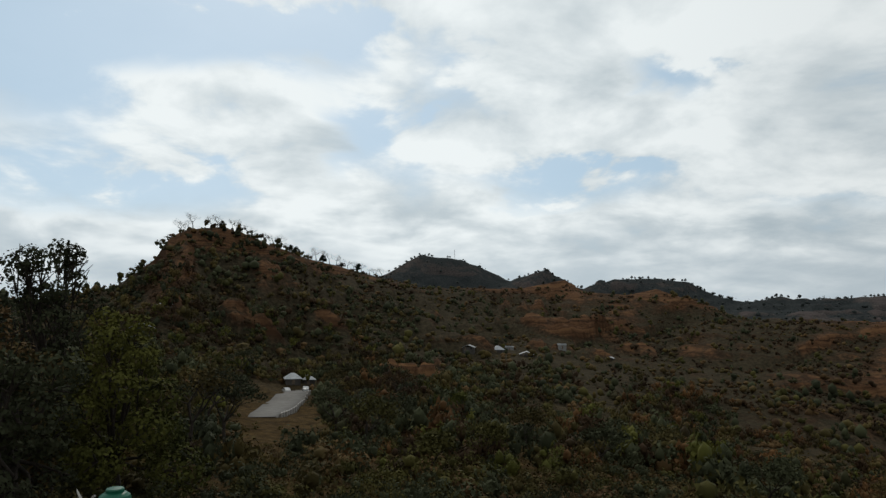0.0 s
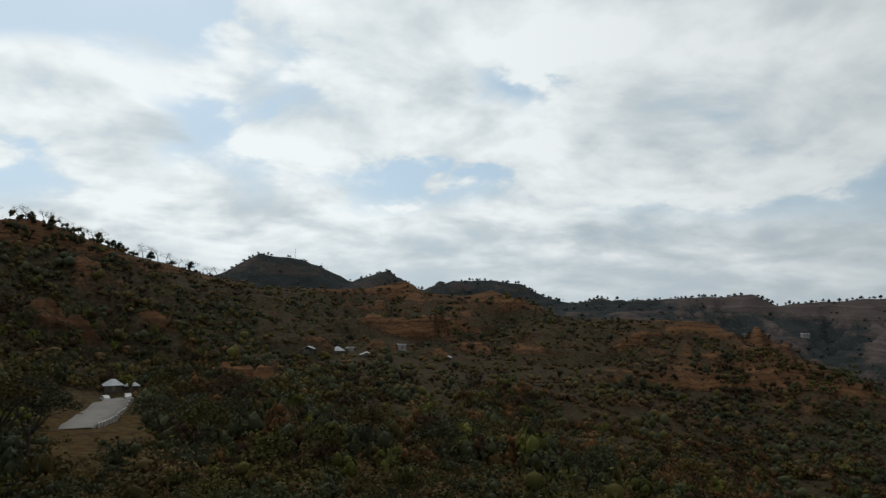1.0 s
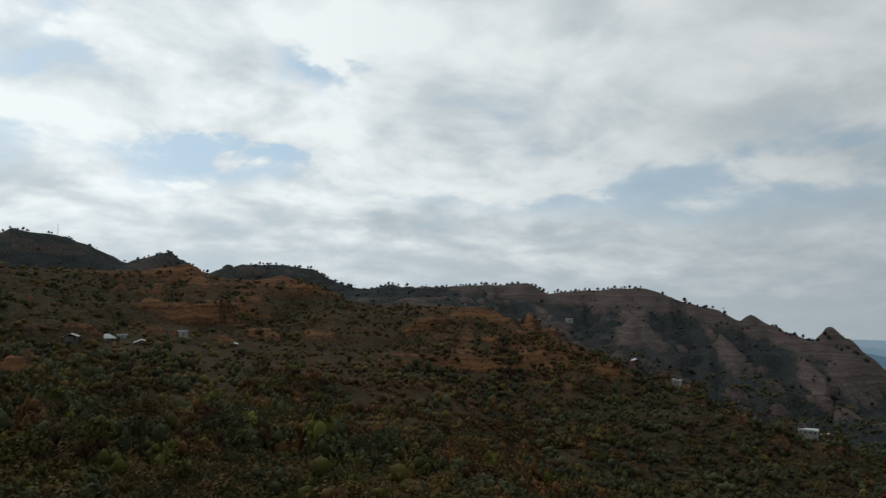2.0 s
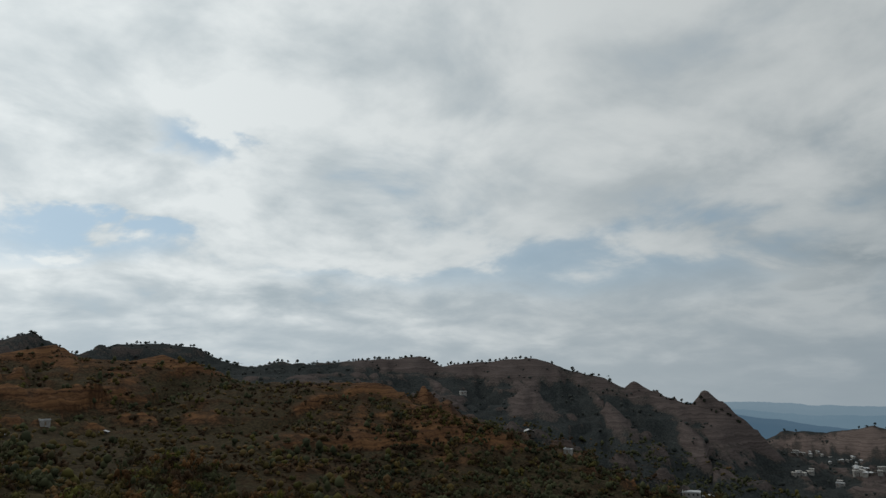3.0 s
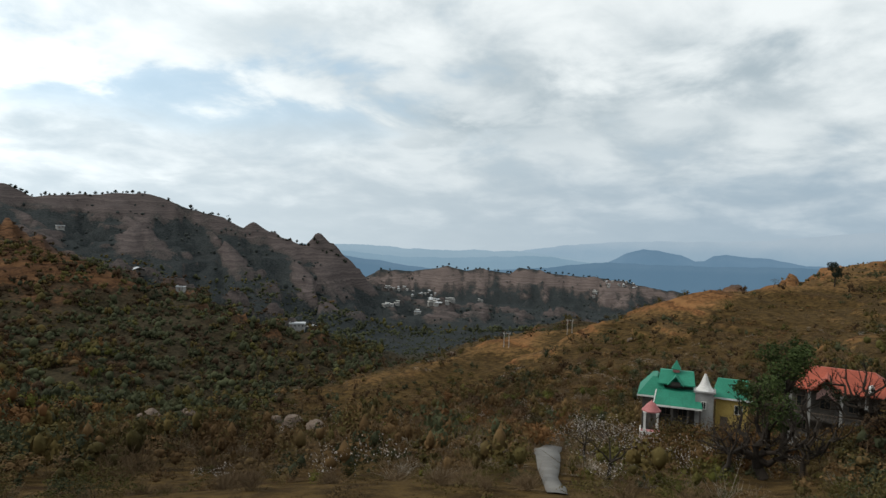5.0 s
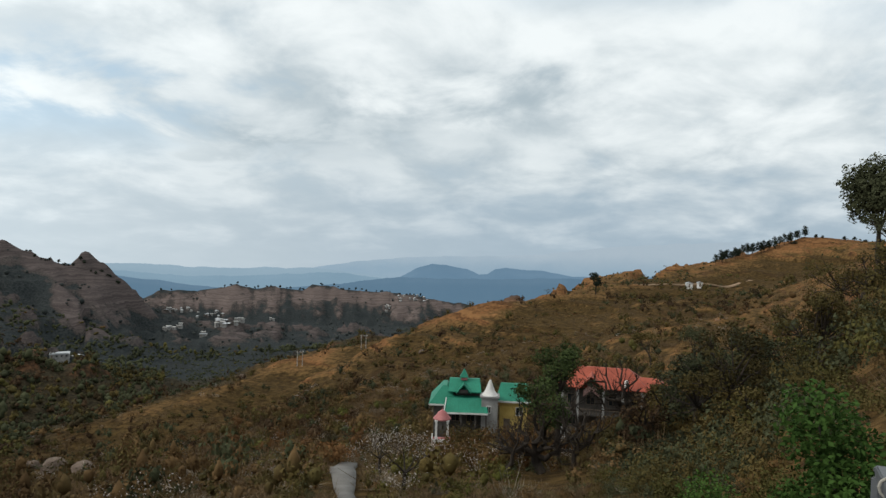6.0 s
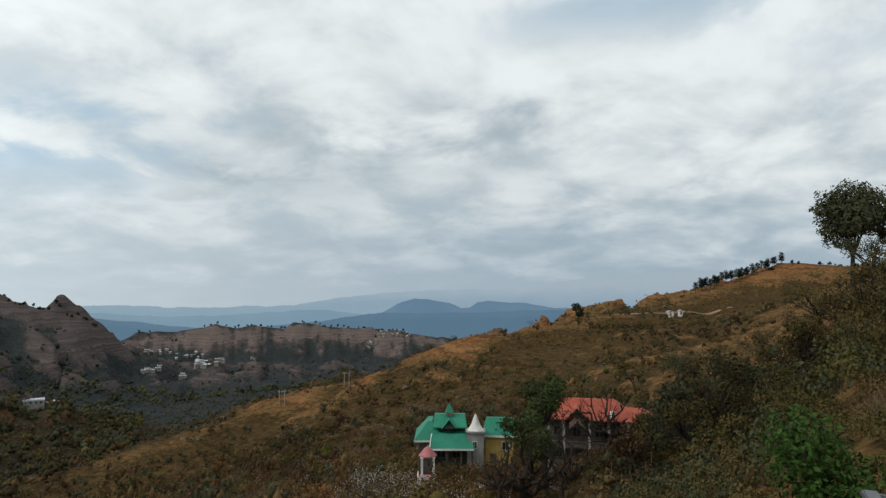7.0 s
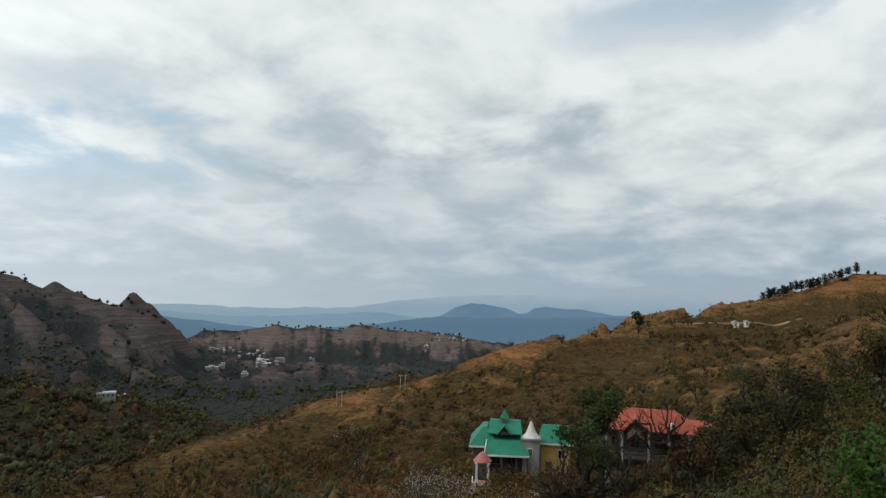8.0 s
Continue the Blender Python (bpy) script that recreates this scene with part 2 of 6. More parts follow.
def floor_height(b, r):
    lr = np.clip(np.log(np.maximum(r, 1.0)), FLOOR_AT[0], FLOOR_AT[-1])
    i = np.clip(np.searchsorted(FLOOR_B, b) - 1, 0, len(FLOOR_B) - 2)
    j = np.clip(np.searchsorted(FLOOR_AT, lr) - 1, 0, len(FLOOR_AT) - 2)
    u = soft((b - FLOOR_B[i]) / (FLOOR_B[i + 1] - FLOOR_B[i]))
    v = (lr - FLOOR_AT[j]) / (FLOOR_AT[j + 1] - FLOOR_AT[j])
    return ((FLOOR_Z[i, j] * (1 - u) + FLOOR_Z[i + 1, j] * u) * (1 - v)
            + (FLOOR_Z[i, j + 1] * (1 - u) + FLOOR_Z[i + 1, j + 1] * u) * v)


# crest lines in plan: bearing, distance, angle of the crest above eye level; then half width, power, gullies
CLIFF_HILL = ((-46, 330, -1.0), (-33, 360, 0.2), (-26.2, 395, 1.4), (-23.2, 402, 4.0), (-22.3, 402, 5.7), (-20.8, 405, 6.45),
              (-18, 410, 6.5), (-16.7, 415, 6.2), (-13.9, 430, 5.1), (-10.7, 455, 4.0), (-7.9, 490, 3.4), (-4.5, 530, 2.65), (-3, 560, 2.2))
RED_RIDGE = ((-3, 560, 2.0), (2.2, 620, 1.75), (7.4, 650, 2.1), (10.2, 650, 2.6), (11.1, 640, 1.65), (14.8, 620, 1.4), (17.6, 615, 1.85),
             (20.2, 605, 0.95), (22.1, 590, -0.5), (30, 560, -0.65), (34.2, 545, -0.6), (35.9, 525, -1.8), (38.3, 500, -2.7), (42.9, 465, -4.0),
             (44.7, 440, -5.4), (46.5, 420, -7.4))
RED_SPUR = ((17.6, 615, 1.8), (15, 540, 0.0), (9, 470, -1.8), (6, 420, -3.2))
MAST_RANGE = ((-9, 1250, 1.8), (-5, 1230, 2.9), (-3.3, 1220, 3.9), (-1.9, 1210, 4.7), (1.5, 1200, 4.4), (3.1, 1190, 3.7), (5.8, 1170, 2.5),
              (7.9, 1150, 3.3), (8.7, 1150, 3.5), (10.7, 1130, 2.1), (12.1, 1120, 1.85), (14.1, 1110, 2.75), (16.1, 1100, 2.8), (20, 1090, 2.4),
              (21.7, 1080, 1.4), (23.3, 1075, 0.85), (25.3, 1070, 0.95), (26.5, 1065, 1.35), (28.7, 1060, 0.5), (31.8, 1050, 1.3))
GREY_RANGE = ((31.8, 1050, 1.3), (38.1, 1020, 1.5), (39.7, 1010, 0.75), (43.8, 1000, 1.05), (47.6, 980, 1.15), (50.9, 960, -0.05), (52.8, 945, -0.5), (54.2, 930, -1.2),
              (56.5, 920, -1.6), (58.9, 900, -2.45), (60.4, 890, -2.75), (62.0, 880, -3.3), (63.2, 875, -4.2), (66, 860, -7.0))
SMALL_PEAKS = (((54.1, 935, -1.4), (55.2, 930, -0.6), (56.5, 925, -1.3), (57.8, 915, -2.0)), ((59.3, 905, -2.6), (60.4, 900, -1.4), (61.2, 896, -1.95), (62.0, 890, -2.5), (62.8, 885, -3.4)))
BADLANDS = ((58, 1750, -5.6), (64.5, 1720, -5.1), (65.8, 1710, -4.55), (67.2, 1700, -4.45), (68.5, 1700, -4.55), (70.7, 1690, -4.2), (71.5, 1690, -4.0), (72.3, 1690, -4.3), (74.4, 1690, -4.15),
            (76.0, 1690, -4.4), (76.7, 1690, -4.4), (77.5, 1690, -4.0), (78.8, 1690, -4.0), (80.1, 1690, -4.3), (82.6, 1690, -4.45), (84.8, 1680, -4.55), (87.7, 1680, -5.0), (90.1, 1680, -5.4), (98, 1700, -6.2))
TERRACE_SPUR = ((106.5, 430, -3.0), (104.5, 400, -3.2), (102.5, 375, -3.7), (101.2, 350, -4.05), (97.8, 335, -4.05), (96.5, 325, -4.95), (92.8, 310, -5.15),
                (90.1, 305, -6.05), (88.2, 300, -7.0), (84.4, 298, -8.25), (81.5, 295, -9.2), (76.7, 285, -10.4), (73.8, 265, -11.7), (71.4, 245, -12.1),
                (68.2, 228, -13.3), (63.6, 208, -14.4), (60.6, 195, -15.9), (57.6, 180, -16.8), (54.4, 168, -18.0), (50, 150, -18.5))
PINE_HILL = ((106.6, 430, -3.1), (109, 480, -2.25), (111.1, 530, -1.25), (113.2, 570, -0.5), (116.4, 600, 0.95), (119.1, 600, 0.75), (125, 600, 0.6), (135, 600, 1.5))


def plan(bearing, distance, angle=0.0):
    b = radians(bearing)
    return np.array((math.sin(b) * distance, math.cos(b) * distance, math.tan(radians(angle)) * distance))


def crest(rows):
    return np.array([plan(*row) for row in rows])


def spurs(rows, bearings, swing, reach, drop, below=2.0):
    """Side ribs that run down from a crest towards the valley: each one a short line in plan."""
    rows = np.array(rows, float)
    lines = []
    for k, b in enumerate(bearings):
        r, e = np.interp(b, rows[:, 0], rows[:, 1]), np.interp(b, rows[:, 0], rows[:, 2])
        top = plan(b, r, e)
        turn = swing * (1 if k % 2 else -0.6)
        mid, end = plan(b + turn * 0.5, r - reach * 0.45), plan(b + turn, r - reach)
        mid[2], end[2] = top[2] - drop * 0.42, top[2] - drop
        top[2] -= below
        lines.append(np.array((top, mid, end)))
    return lines


# crest lines, half width, power, depth of gullies, size of gullies
RIDGES = (
    ([crest(CLIFF_HILL)], 150.0, 1.2, 0.40, 30.0),
    (spurs(CLIFF_HILL, (-20.5, -12, -6), 4.5, 140, 60), 80.0, 1.2, 0.5, 24.0),
    ([crest(RED_RIDGE)], 190.0, 1.1, 0.6, 34.0),
    ([crest(RED_SPUR)] + spurs(RED_RIDGE, (2, 10.2, 21, 27, 33.5, 38, 42), 4, 210, 62), 75.0, 1.1, 0.45, 22.0),
    ([crest(MAST_RANGE)], 380.0, 1.4, 0.45, 70.0),
    ([crest(GREY_RANGE)], 380.0, 1.35, 0.65, 60.0),
    ([crest(rows) for rows in SMALL_PEAKS], 85.0, 0.95, 0.35, 18.0),
    (spurs(GREY_RANGE, (33, 37, 41, 44.5, 48, 51, 53.6, 57.4, 62.2), 5, 360, 88, 16.0), 95.0, 1.0, 0.5, 34.0),
    ([crest(BADLANDS)], 260.0, 1.1, 0.55, 50.0),
    (spurs(BADLANDS, (65, 67.5, 69.6, 71.6, 73.5, 75.8, 78, 80.2, 82.5, 85, 87.5), 1.2, 210, 80, 12.0), 62.0, 0.9, 0.5, 30.0),
    ([crest(TERRACE_SPUR)], 95.0, 1.3, 0.22, 22.0),
    ([crest(PINE_HILL)], 230.0, 1.2, 0.25, 35.0),
)


def bearing_of(x, y):
    b = np.degrees(np.arctan2(x, y))
    return np.where(b < -109.9, b + 360, b)


def ground_height(x, y):
    x, y = np.asarray(x, float), np.asarray(y, float)
    r, b = np.hypot(x, y), bearing_of(x, y)
    base = floor_height(b, r) - np.clip((r - 1900) / 3050, 0, 1) * 260
    best, brink = np.zeros_like(x), np.full_like(x, 1e9)
    jag = 0.0032 * r * fbm(x / 26, y / 26, 4, 61)
    sx, sy = x + 9 * fbm(x / 55, y / 55, 3, 31), y + 9 * fbm(x / 55, y / 55, 3, 35)
    for lines, width, power, gully, size in RIDGES:
        near, top = np.full_like(x, 1e9), np.zeros_like(x)
        for line in lines:
            for p, q in zip(line[:-1], line[1:]):
                d = q - p
                s = np.clip(((x - p[0]) * d[0] + (y - p[1]) * d[1]) / (d[0] ** 2 + d[1] ** 2), 0, 1)
                away = np.hypot(x - p[0] - s * d[0], y - p[1] - s * d[1])
                closer = away < near
                near, top = np.where(closer, away, near), np.where(closer, p[2] + s * d[2], top)
        brink = np.minimum(brink, near)
        live = near < width * 1.8
        if not live.any():
            continue
        cut = np.zeros_like(x)
        cut[live] = 0.75 * fbm(sx[live] / size, sy[live] / size, 5, 40, True) + 0.75 * fbm(sx[live] / (size * 2.8), sy[live] / (size * 2.8), 3, 47, True)
        far = near * (1 + gully * cut * np.minimum(1.0, near / (0.12 * width)))
        shape = np.clip(1 - far / width, 0, 1) ** power
        best = np.maximum(best, (top + jag - base) * shape)
    rough = np.clip((r - 25) / 200, 0, 1)
    z = base + best + rough * (2.4 * fbm(x / 42, y / 42, 4, 7) + 0.8 * fbm(x / 9, y / 9, 3, 9)) * np.clip(1.2 - best / 60, 0.5, 1)
    z = z + np.clip(best / 25, 0, 1) * np.clip((brink - 12) / 60, 0, 1) * np.where(r < 760, 11.0, 16.0) * (fbm(sx / 85, sy / 85, 4, 71, True) - 0.35) * np.clip((r - 330) / 60, 0, 1)
    # ribs and gullies that run down the faces towards the valley
    bend = b + 0.9 * fbm(x / 160, y / 160, 3, 91)
    steep = np.clip(best / 25, 0, 1) * np.clip((brink - 6) / 40, 0, 1)
    z = z + steep * (17.0 * fbm(bend / 3.1, r / 420, 3, 92, True) - 6) * np.clip((r - 380) / 60, 0, 1) * np.clip((760 - r) / 60, 0, 1)
    z = z + steep * (17.0 * fbm(bend / 2.4, r / 520, 4, 94, True) - 6) * np.clip((r - 640) / 60, 0, 1) * np.clip((b - 28) / 6, 0, 1) * np.clip((1250 - r) / 60, 0, 1)
    z = z + steep * (22.0 * fbm(bend / 1.15, r / 700, 3, 96, True) - 8) * np.clip((r - 1320) / 80, 0, 1)
    z = z + steep * 11.0 * (fbm(sx / 40, sy / 40, 4, 98, True) - 0.2) * np.clip((r - 600) / 80, 0, 1) * np.clip((b - 26) / 8, 0, 1)
    # terraces and rock ledges
    step = np.where(r < 360, 2.2, np.where(r < 640, 5.0, 9.0))
    ledge = np.clip((r - 110) / 60, 0, 1) * np.clip(0.25 + best / 25 + 0.6 * np.clip((b - 66) / 6, 0, 1) * np.clip((118 - b) / 5, 0, 1), 0, 1) * 0.8 * np.clip(brink / 22, 0.15, 1)
    k = z / step + 0.5 * fbm(x / 60, y / 60, 3, 5)
    f = k - np.floor(k)
    return z + ledge * step * (np.clip((f - 0.6) / 0.4, 0, 1) ** 1.0 - f)


def mesh_from(name, verts, faces, mat=None, smooth=False):
    """A mesh from arrays of corners and of equally sized faces."""
    verts, faces = np.asarray(verts, np.float32), np.asarray(faces, np.int32)
    me = bpy.data.meshes.new(name)
    me.vertices.add(len(verts))
    me.vertices.foreach_set("co", verts.ravel())
    me.loops.add(faces.size)
    me.loops.foreach_set("vertex_index", faces.ravel())
    me.polygons.add(len(faces))
    me.polygons.foreach_set("loop_start", np.arange(0, faces.size, faces.shape[1], dtype=np.int32))
    if smooth:
        me.polygons.foreach_set("use_smooth", np.ones(len(faces), bool))
    me.update(calc_edges=True)
    if mat:
        me.materials.append(mat)
    return me


def spur_line(bearing):
    """How far off the crest of the terraced spur lies along a bearing."""
    rows = np.array(sorted(TERRACE_SPUR))
    return np.interp(bearing, rows[:, 0], rows[:, 1])


def valley_wood(bearing, r):
    """1 in the wooded valley bottom beyond the spur."""
    return np.clip((bearing - 40) / 8, 0, 1) * np.clip((88 - bearing) / 6, 0, 1) * np.clip((r - spur_line(bearing) - 15) / 30, 0, 1) * np.clip((760 - r) / 120, 0, 1)


def open_terraces(bearing, r):
    """1 on the freshly cut orange terraces of the spur and on the clay bank."""
    return (1.2 * np.exp(-((bearing - 78) / 5.0) ** 2 - ((r - spur_line(bearing) + 24) / 26) ** 2) + 0.7 * np.exp(-((bearing - 91) / 3.2) ** 2 - ((r - 290) / 36) ** 2)
            + 0.8 * np.exp(-((bearing - 113) / 3.0) ** 2 - ((r - 400) / 70) ** 2) + 1.2 * np.exp(-((bearing - 47.2) / 2.2) ** 2 - ((r - 100) / 6) ** 2))


def make_ground():
    bearings = np.radians(np.concatenate((np.arange(-40, 130, 0.25), np.arange(130, 320, 2.5))))
    radii = np.concatenate(((0.05, 1.5), np.geomspace(3, 60, 36, endpoint=False), np.geomspace(60, 240, 90, endpoint=False),
                            np.geomspace(240, 1250, 200, endpoint=False), np.geomspace(1250, 2000, 60, endpoint=False), np.geomspace(1800, 4950, 16)))
    r, b = np.meshgrid(radii, bearings, indexing="ij")
    x, y = r * np.sin(b), r * np.cos(b)
    z = ground_height(x.ravel(), y.ravel()).reshape(x.shape)
    n, m = x.shape
    i, j = np.meshgrid(np.arange(n - 1), np.arange(m), indexing="ij")
    k = (j + 1) % m
    faces = np.stack((i * m + j, (i + 1) * m + j, (i + 1) * m + k, i * m + k), -1).reshape(-1, 4)
    faces = faces[:, ::-1]
    verts = np.stack((x, y, z), -1).reshape(-1, 3)
    inner = np.array([[0, 0, float(z[0].mean())]])
    verts = np.concatenate((verts, inner))
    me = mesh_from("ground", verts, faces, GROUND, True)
    # where soil lies bare: on ribs and steep faces; hollows hold scrub
    broad = z.copy()
    for axis, reach in ((0, 13), (1, 17)):
        pile = np.zeros_like(broad)
        for k in range(-reach, reach + 1):
            pile += np.roll(broad, k, axis)
        broad = pile / (2 * reach + 1)
    rib = (z - broad) / np.where(r > 640, 0.007 * r, 0.012 * r + 0.6) * np.clip((r - 50) / 60, 0, 1)
    fall = np.hypot(np.gradient(z, axis=0) / np.gradient(r, axis=0), np.gradient(z, axis=1) / (r * np.gradient(b, axis=1)))
    bearing = np.degrees(b)
    sunny = np.clip((bearing - 66) / 6, 0, 1) * np.clip((118 - bearing) / 5, 0, 1) * np.clip((r - 110) / 40, 0, 1) * np.clip((spur_line(bearing) + 40 - r) / 25, 0, 1)
    # bare rock faces of grey range and badlands, gully shading painted between them
    painted_flutes = 0.5 * (fbm(bearing / 1.6 + 0.5 * fbm(x / 70, y / 70, 3, 43), r / 300, 4, 94, True) - 0.25) * np.clip((r - 640) / 60, 0, 1) * np.clip((bearing - 28) / 6, 0, 1) * np.clip((1250 - r) / 60, 0, 1)
    painted_flutes = painted_flutes + (0.55 * fbm(bearing / 0.62 + 0.4 * fbm(x / 60, y / 60, 3, 41), r / 260, 4, 96, True) - 0.38 + 0.5 * np.clip((r - 1440) / 120, 0, 1) - 0.5 * np.clip((r - 1665) / 30, 0, 1)) * np.clip((r - 1320) / 80, 0, 1)
    bare = np.clip(0.22 + 0.62 * np.clip(rib, -1, 1) * np.where(r > 1250, 0.4, 1.0) - 0.08 * np.clip((r - 640) / 60, 0, 1) + 0.55 * np.clip(fall - 0.25, 0, 0.8) + 0.42 * open_terraces(bearing, r) + 0.02 * sunny - 0.34 * np.clip((14 - bearing) / 8, 0, 1) * np.clip((560 - r) / 60, 0.3, 1) + 0.2 * np.clip((bearing - 6) / 6, 0, 1) * np.clip((46 - bearing) / 6, 0, 1) * np.clip((r - 380) / 60, 0, 1) * np.clip((540 - r) / 60, 0, 1) - 0.55 * np.clip((34 - bearing) / 6, 0, 1) * np.clip((r - 820) / 80, 0, 1) + painted_flutes - 0.22 * np.clip((110 - r) / 40, 0, 1) - 0.6 * valley_wood(bearing, r) + 0.42 * fbm(x / 110, y / 110, 5, 55), 0, 1)
    # greyness of the far ranges by distance: rock tone plus painted haze
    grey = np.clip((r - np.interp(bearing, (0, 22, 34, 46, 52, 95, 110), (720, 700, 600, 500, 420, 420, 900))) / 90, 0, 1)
    hazed_grey = me.attributes.new("grey", "FLOAT", "POINT")
    hazed_grey.data.foreach_set("value", np.append(grey.ravel(), 0.0).astype(np.float32))
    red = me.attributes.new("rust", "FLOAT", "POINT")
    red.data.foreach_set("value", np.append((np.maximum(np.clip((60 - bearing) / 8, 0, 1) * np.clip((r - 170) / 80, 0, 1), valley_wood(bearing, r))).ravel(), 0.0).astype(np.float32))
    # rock beyond 1250 m is lightened in place of haze
    hazed_pale = me.attributes.new("pale", "FLOAT", "POINT")
    hazed_pale.data.foreach_set("value", np.append(np.clip((r - 1250) / 150, 0, 1).ravel(), 0.0).astype(np.float32))
    layer = me.attributes.new("bare", "FLOAT", "POINT")
    layer.data.foreach_set("value", np.append(bare.ravel(), 0.3).astype(np.float32))
    ob = tagged(new("ground", me), "dry reddish-brown hillsides with scrub, terraces and eroded rock", "ground", kind="structure")
    return ob


make_ground()


def make_far_range(name, label, rows, distance, low, mat, rough):
    """A far range: a crest with a slope before and behind it."""
    rows = np.array(rows)
    b = np.linspace(rows[0, 0], rows[-1, 0], 420)
    z = distance * np.tan(np.radians(np.interp(b, rows[:, 0], rows[:, 1])))
    z = z + rough * fbm(b * 0.9, b * 0 + distance, 5, 3) + 0.3 * rough * fbm(b * 6, b * 0, 3, 4)
    lines = []
    for share, off in ((0.0, -420), (0.35, -260), (0.75, -110), (1.0, 0), (0.2, 200)):
        rr = distance + off + 60 * fbm(b * 0.5, b * 0 + off, 3, 8)
        lines.append(np.stack((rr * np.sin(np.radians(b)), rr * np.cos(np.radians(b)), low + (z - low) * share), -1))
    verts = np.concatenate(lines)
    m = len(b)
    i, j = np.meshgrid(np.arange(len(lines) - 1), np.arange(m - 1), indexing="ij")
    faces = np.stack((i * m + j, i * m + j + 1, (i + 1) * m + j + 1, (i + 1) * m + j), -1).reshape(-1, 4)
    return tagged(new(name, mesh_from(name, verts, faces, mat, True)), label, "hills", kind="structure")


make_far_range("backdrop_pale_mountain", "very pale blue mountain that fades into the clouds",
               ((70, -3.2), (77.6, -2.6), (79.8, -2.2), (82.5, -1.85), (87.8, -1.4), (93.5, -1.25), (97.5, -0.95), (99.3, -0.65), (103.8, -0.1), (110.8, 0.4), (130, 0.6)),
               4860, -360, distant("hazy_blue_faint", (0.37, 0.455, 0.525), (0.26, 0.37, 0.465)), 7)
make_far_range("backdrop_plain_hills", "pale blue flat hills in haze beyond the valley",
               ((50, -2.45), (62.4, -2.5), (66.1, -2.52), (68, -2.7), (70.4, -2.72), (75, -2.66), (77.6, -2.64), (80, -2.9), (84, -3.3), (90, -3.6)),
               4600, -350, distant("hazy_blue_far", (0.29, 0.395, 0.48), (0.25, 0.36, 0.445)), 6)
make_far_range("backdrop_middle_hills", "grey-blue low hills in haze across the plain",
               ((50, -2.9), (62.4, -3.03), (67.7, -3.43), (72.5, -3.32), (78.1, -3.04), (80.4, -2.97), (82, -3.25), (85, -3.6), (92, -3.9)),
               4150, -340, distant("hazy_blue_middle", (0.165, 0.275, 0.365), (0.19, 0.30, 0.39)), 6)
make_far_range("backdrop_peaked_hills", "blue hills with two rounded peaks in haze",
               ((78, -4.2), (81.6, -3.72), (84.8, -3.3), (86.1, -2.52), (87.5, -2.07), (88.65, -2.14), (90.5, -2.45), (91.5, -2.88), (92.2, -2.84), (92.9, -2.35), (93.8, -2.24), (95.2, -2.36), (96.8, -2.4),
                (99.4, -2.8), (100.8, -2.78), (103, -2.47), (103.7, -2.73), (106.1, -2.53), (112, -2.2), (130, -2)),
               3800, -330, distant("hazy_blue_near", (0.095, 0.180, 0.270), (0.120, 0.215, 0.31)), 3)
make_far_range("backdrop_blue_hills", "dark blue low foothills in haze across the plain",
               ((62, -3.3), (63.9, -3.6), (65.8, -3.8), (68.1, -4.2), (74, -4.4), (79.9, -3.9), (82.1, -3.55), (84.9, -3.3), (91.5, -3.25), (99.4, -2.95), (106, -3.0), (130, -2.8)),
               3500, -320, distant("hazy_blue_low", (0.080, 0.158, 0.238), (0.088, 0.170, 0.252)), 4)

# ---- helpers for things ----
def on_slope(bearing, angle, near=20.0, far=2200.0):
    """The distance at which the ground rises to that angle, along that bearing."""
    r = np.geomspace(near, far, 1500)
    b = radians(bearing)
    z = ground_height(r * math.sin(b), r * math.cos(b))
    hit = np.nonzero(z > r * math.tan(radians(angle)))[0]
    return float(r[hit[0]]) if len(hit) else far


def spot_at(bearing, distance, lift=0.0):
    b = radians(bearing)
    x, y = distance * math.sin(b), distance * math.cos(b)
    return Vector((x, y, float(ground_height(np.array([x]), np.array([y]))[0]) + lift))


def part(name, bm, mat, parent=None, label=""):
    me = bpy.data.meshes.new(name)
    bm.to_mesh(me)
    bm.free()
    me.materials.append(mat)
    ob = new(name, me)
    ob.parent = parent
    return tagged(ob, label)


def array_part(name, verts, faces, mat, parent=None, label="", smooth=False):
    ob = new(name, mesh_from(name, verts, faces, mat, smooth))
    ob.parent = parent
    return tagged(ob, label)


def box(bm, x0, x1, y0, y1, z0, z1, bevel=0.0):
    made = bmesh.ops.create_cube(bm, size=1.0)["verts"]
    for v in made:
        v.co = Vector(((x0 + x1) / 2 + v.co.x * (x1 - x0), (y0 + y1) / 2 + v.co.y * (y1 - y0), (z0 + z1) / 2 + v.co.z * (z1 - z0)))
    if bevel:
        edges = {e for v in made for e in v.link_edges}
        bmesh.ops.bevel(bm, geom=list(edges), offset=bevel, segments=2, affect="EDGES")
    return bm


def boxes(*rows, bevel=0.0):
    bm = bmesh.new()
    for row in rows:
        box(bm, *row, bevel=bevel)
    return bm


def tube(bm, p, q, r0, r1, sides=8):
    p, q = Vector(p), Vector(q)
    m = Matrix.Translation((p + q) / 2) @ (q - p).to_track_quat("Z", "Y").to_matrix().to_4x4()
    bmesh.ops.create_cone(bm, cap_ends=True, segments=sides, radius1=r0, radius2=r1, depth=(q - p).length, matrix=m)
    return bm


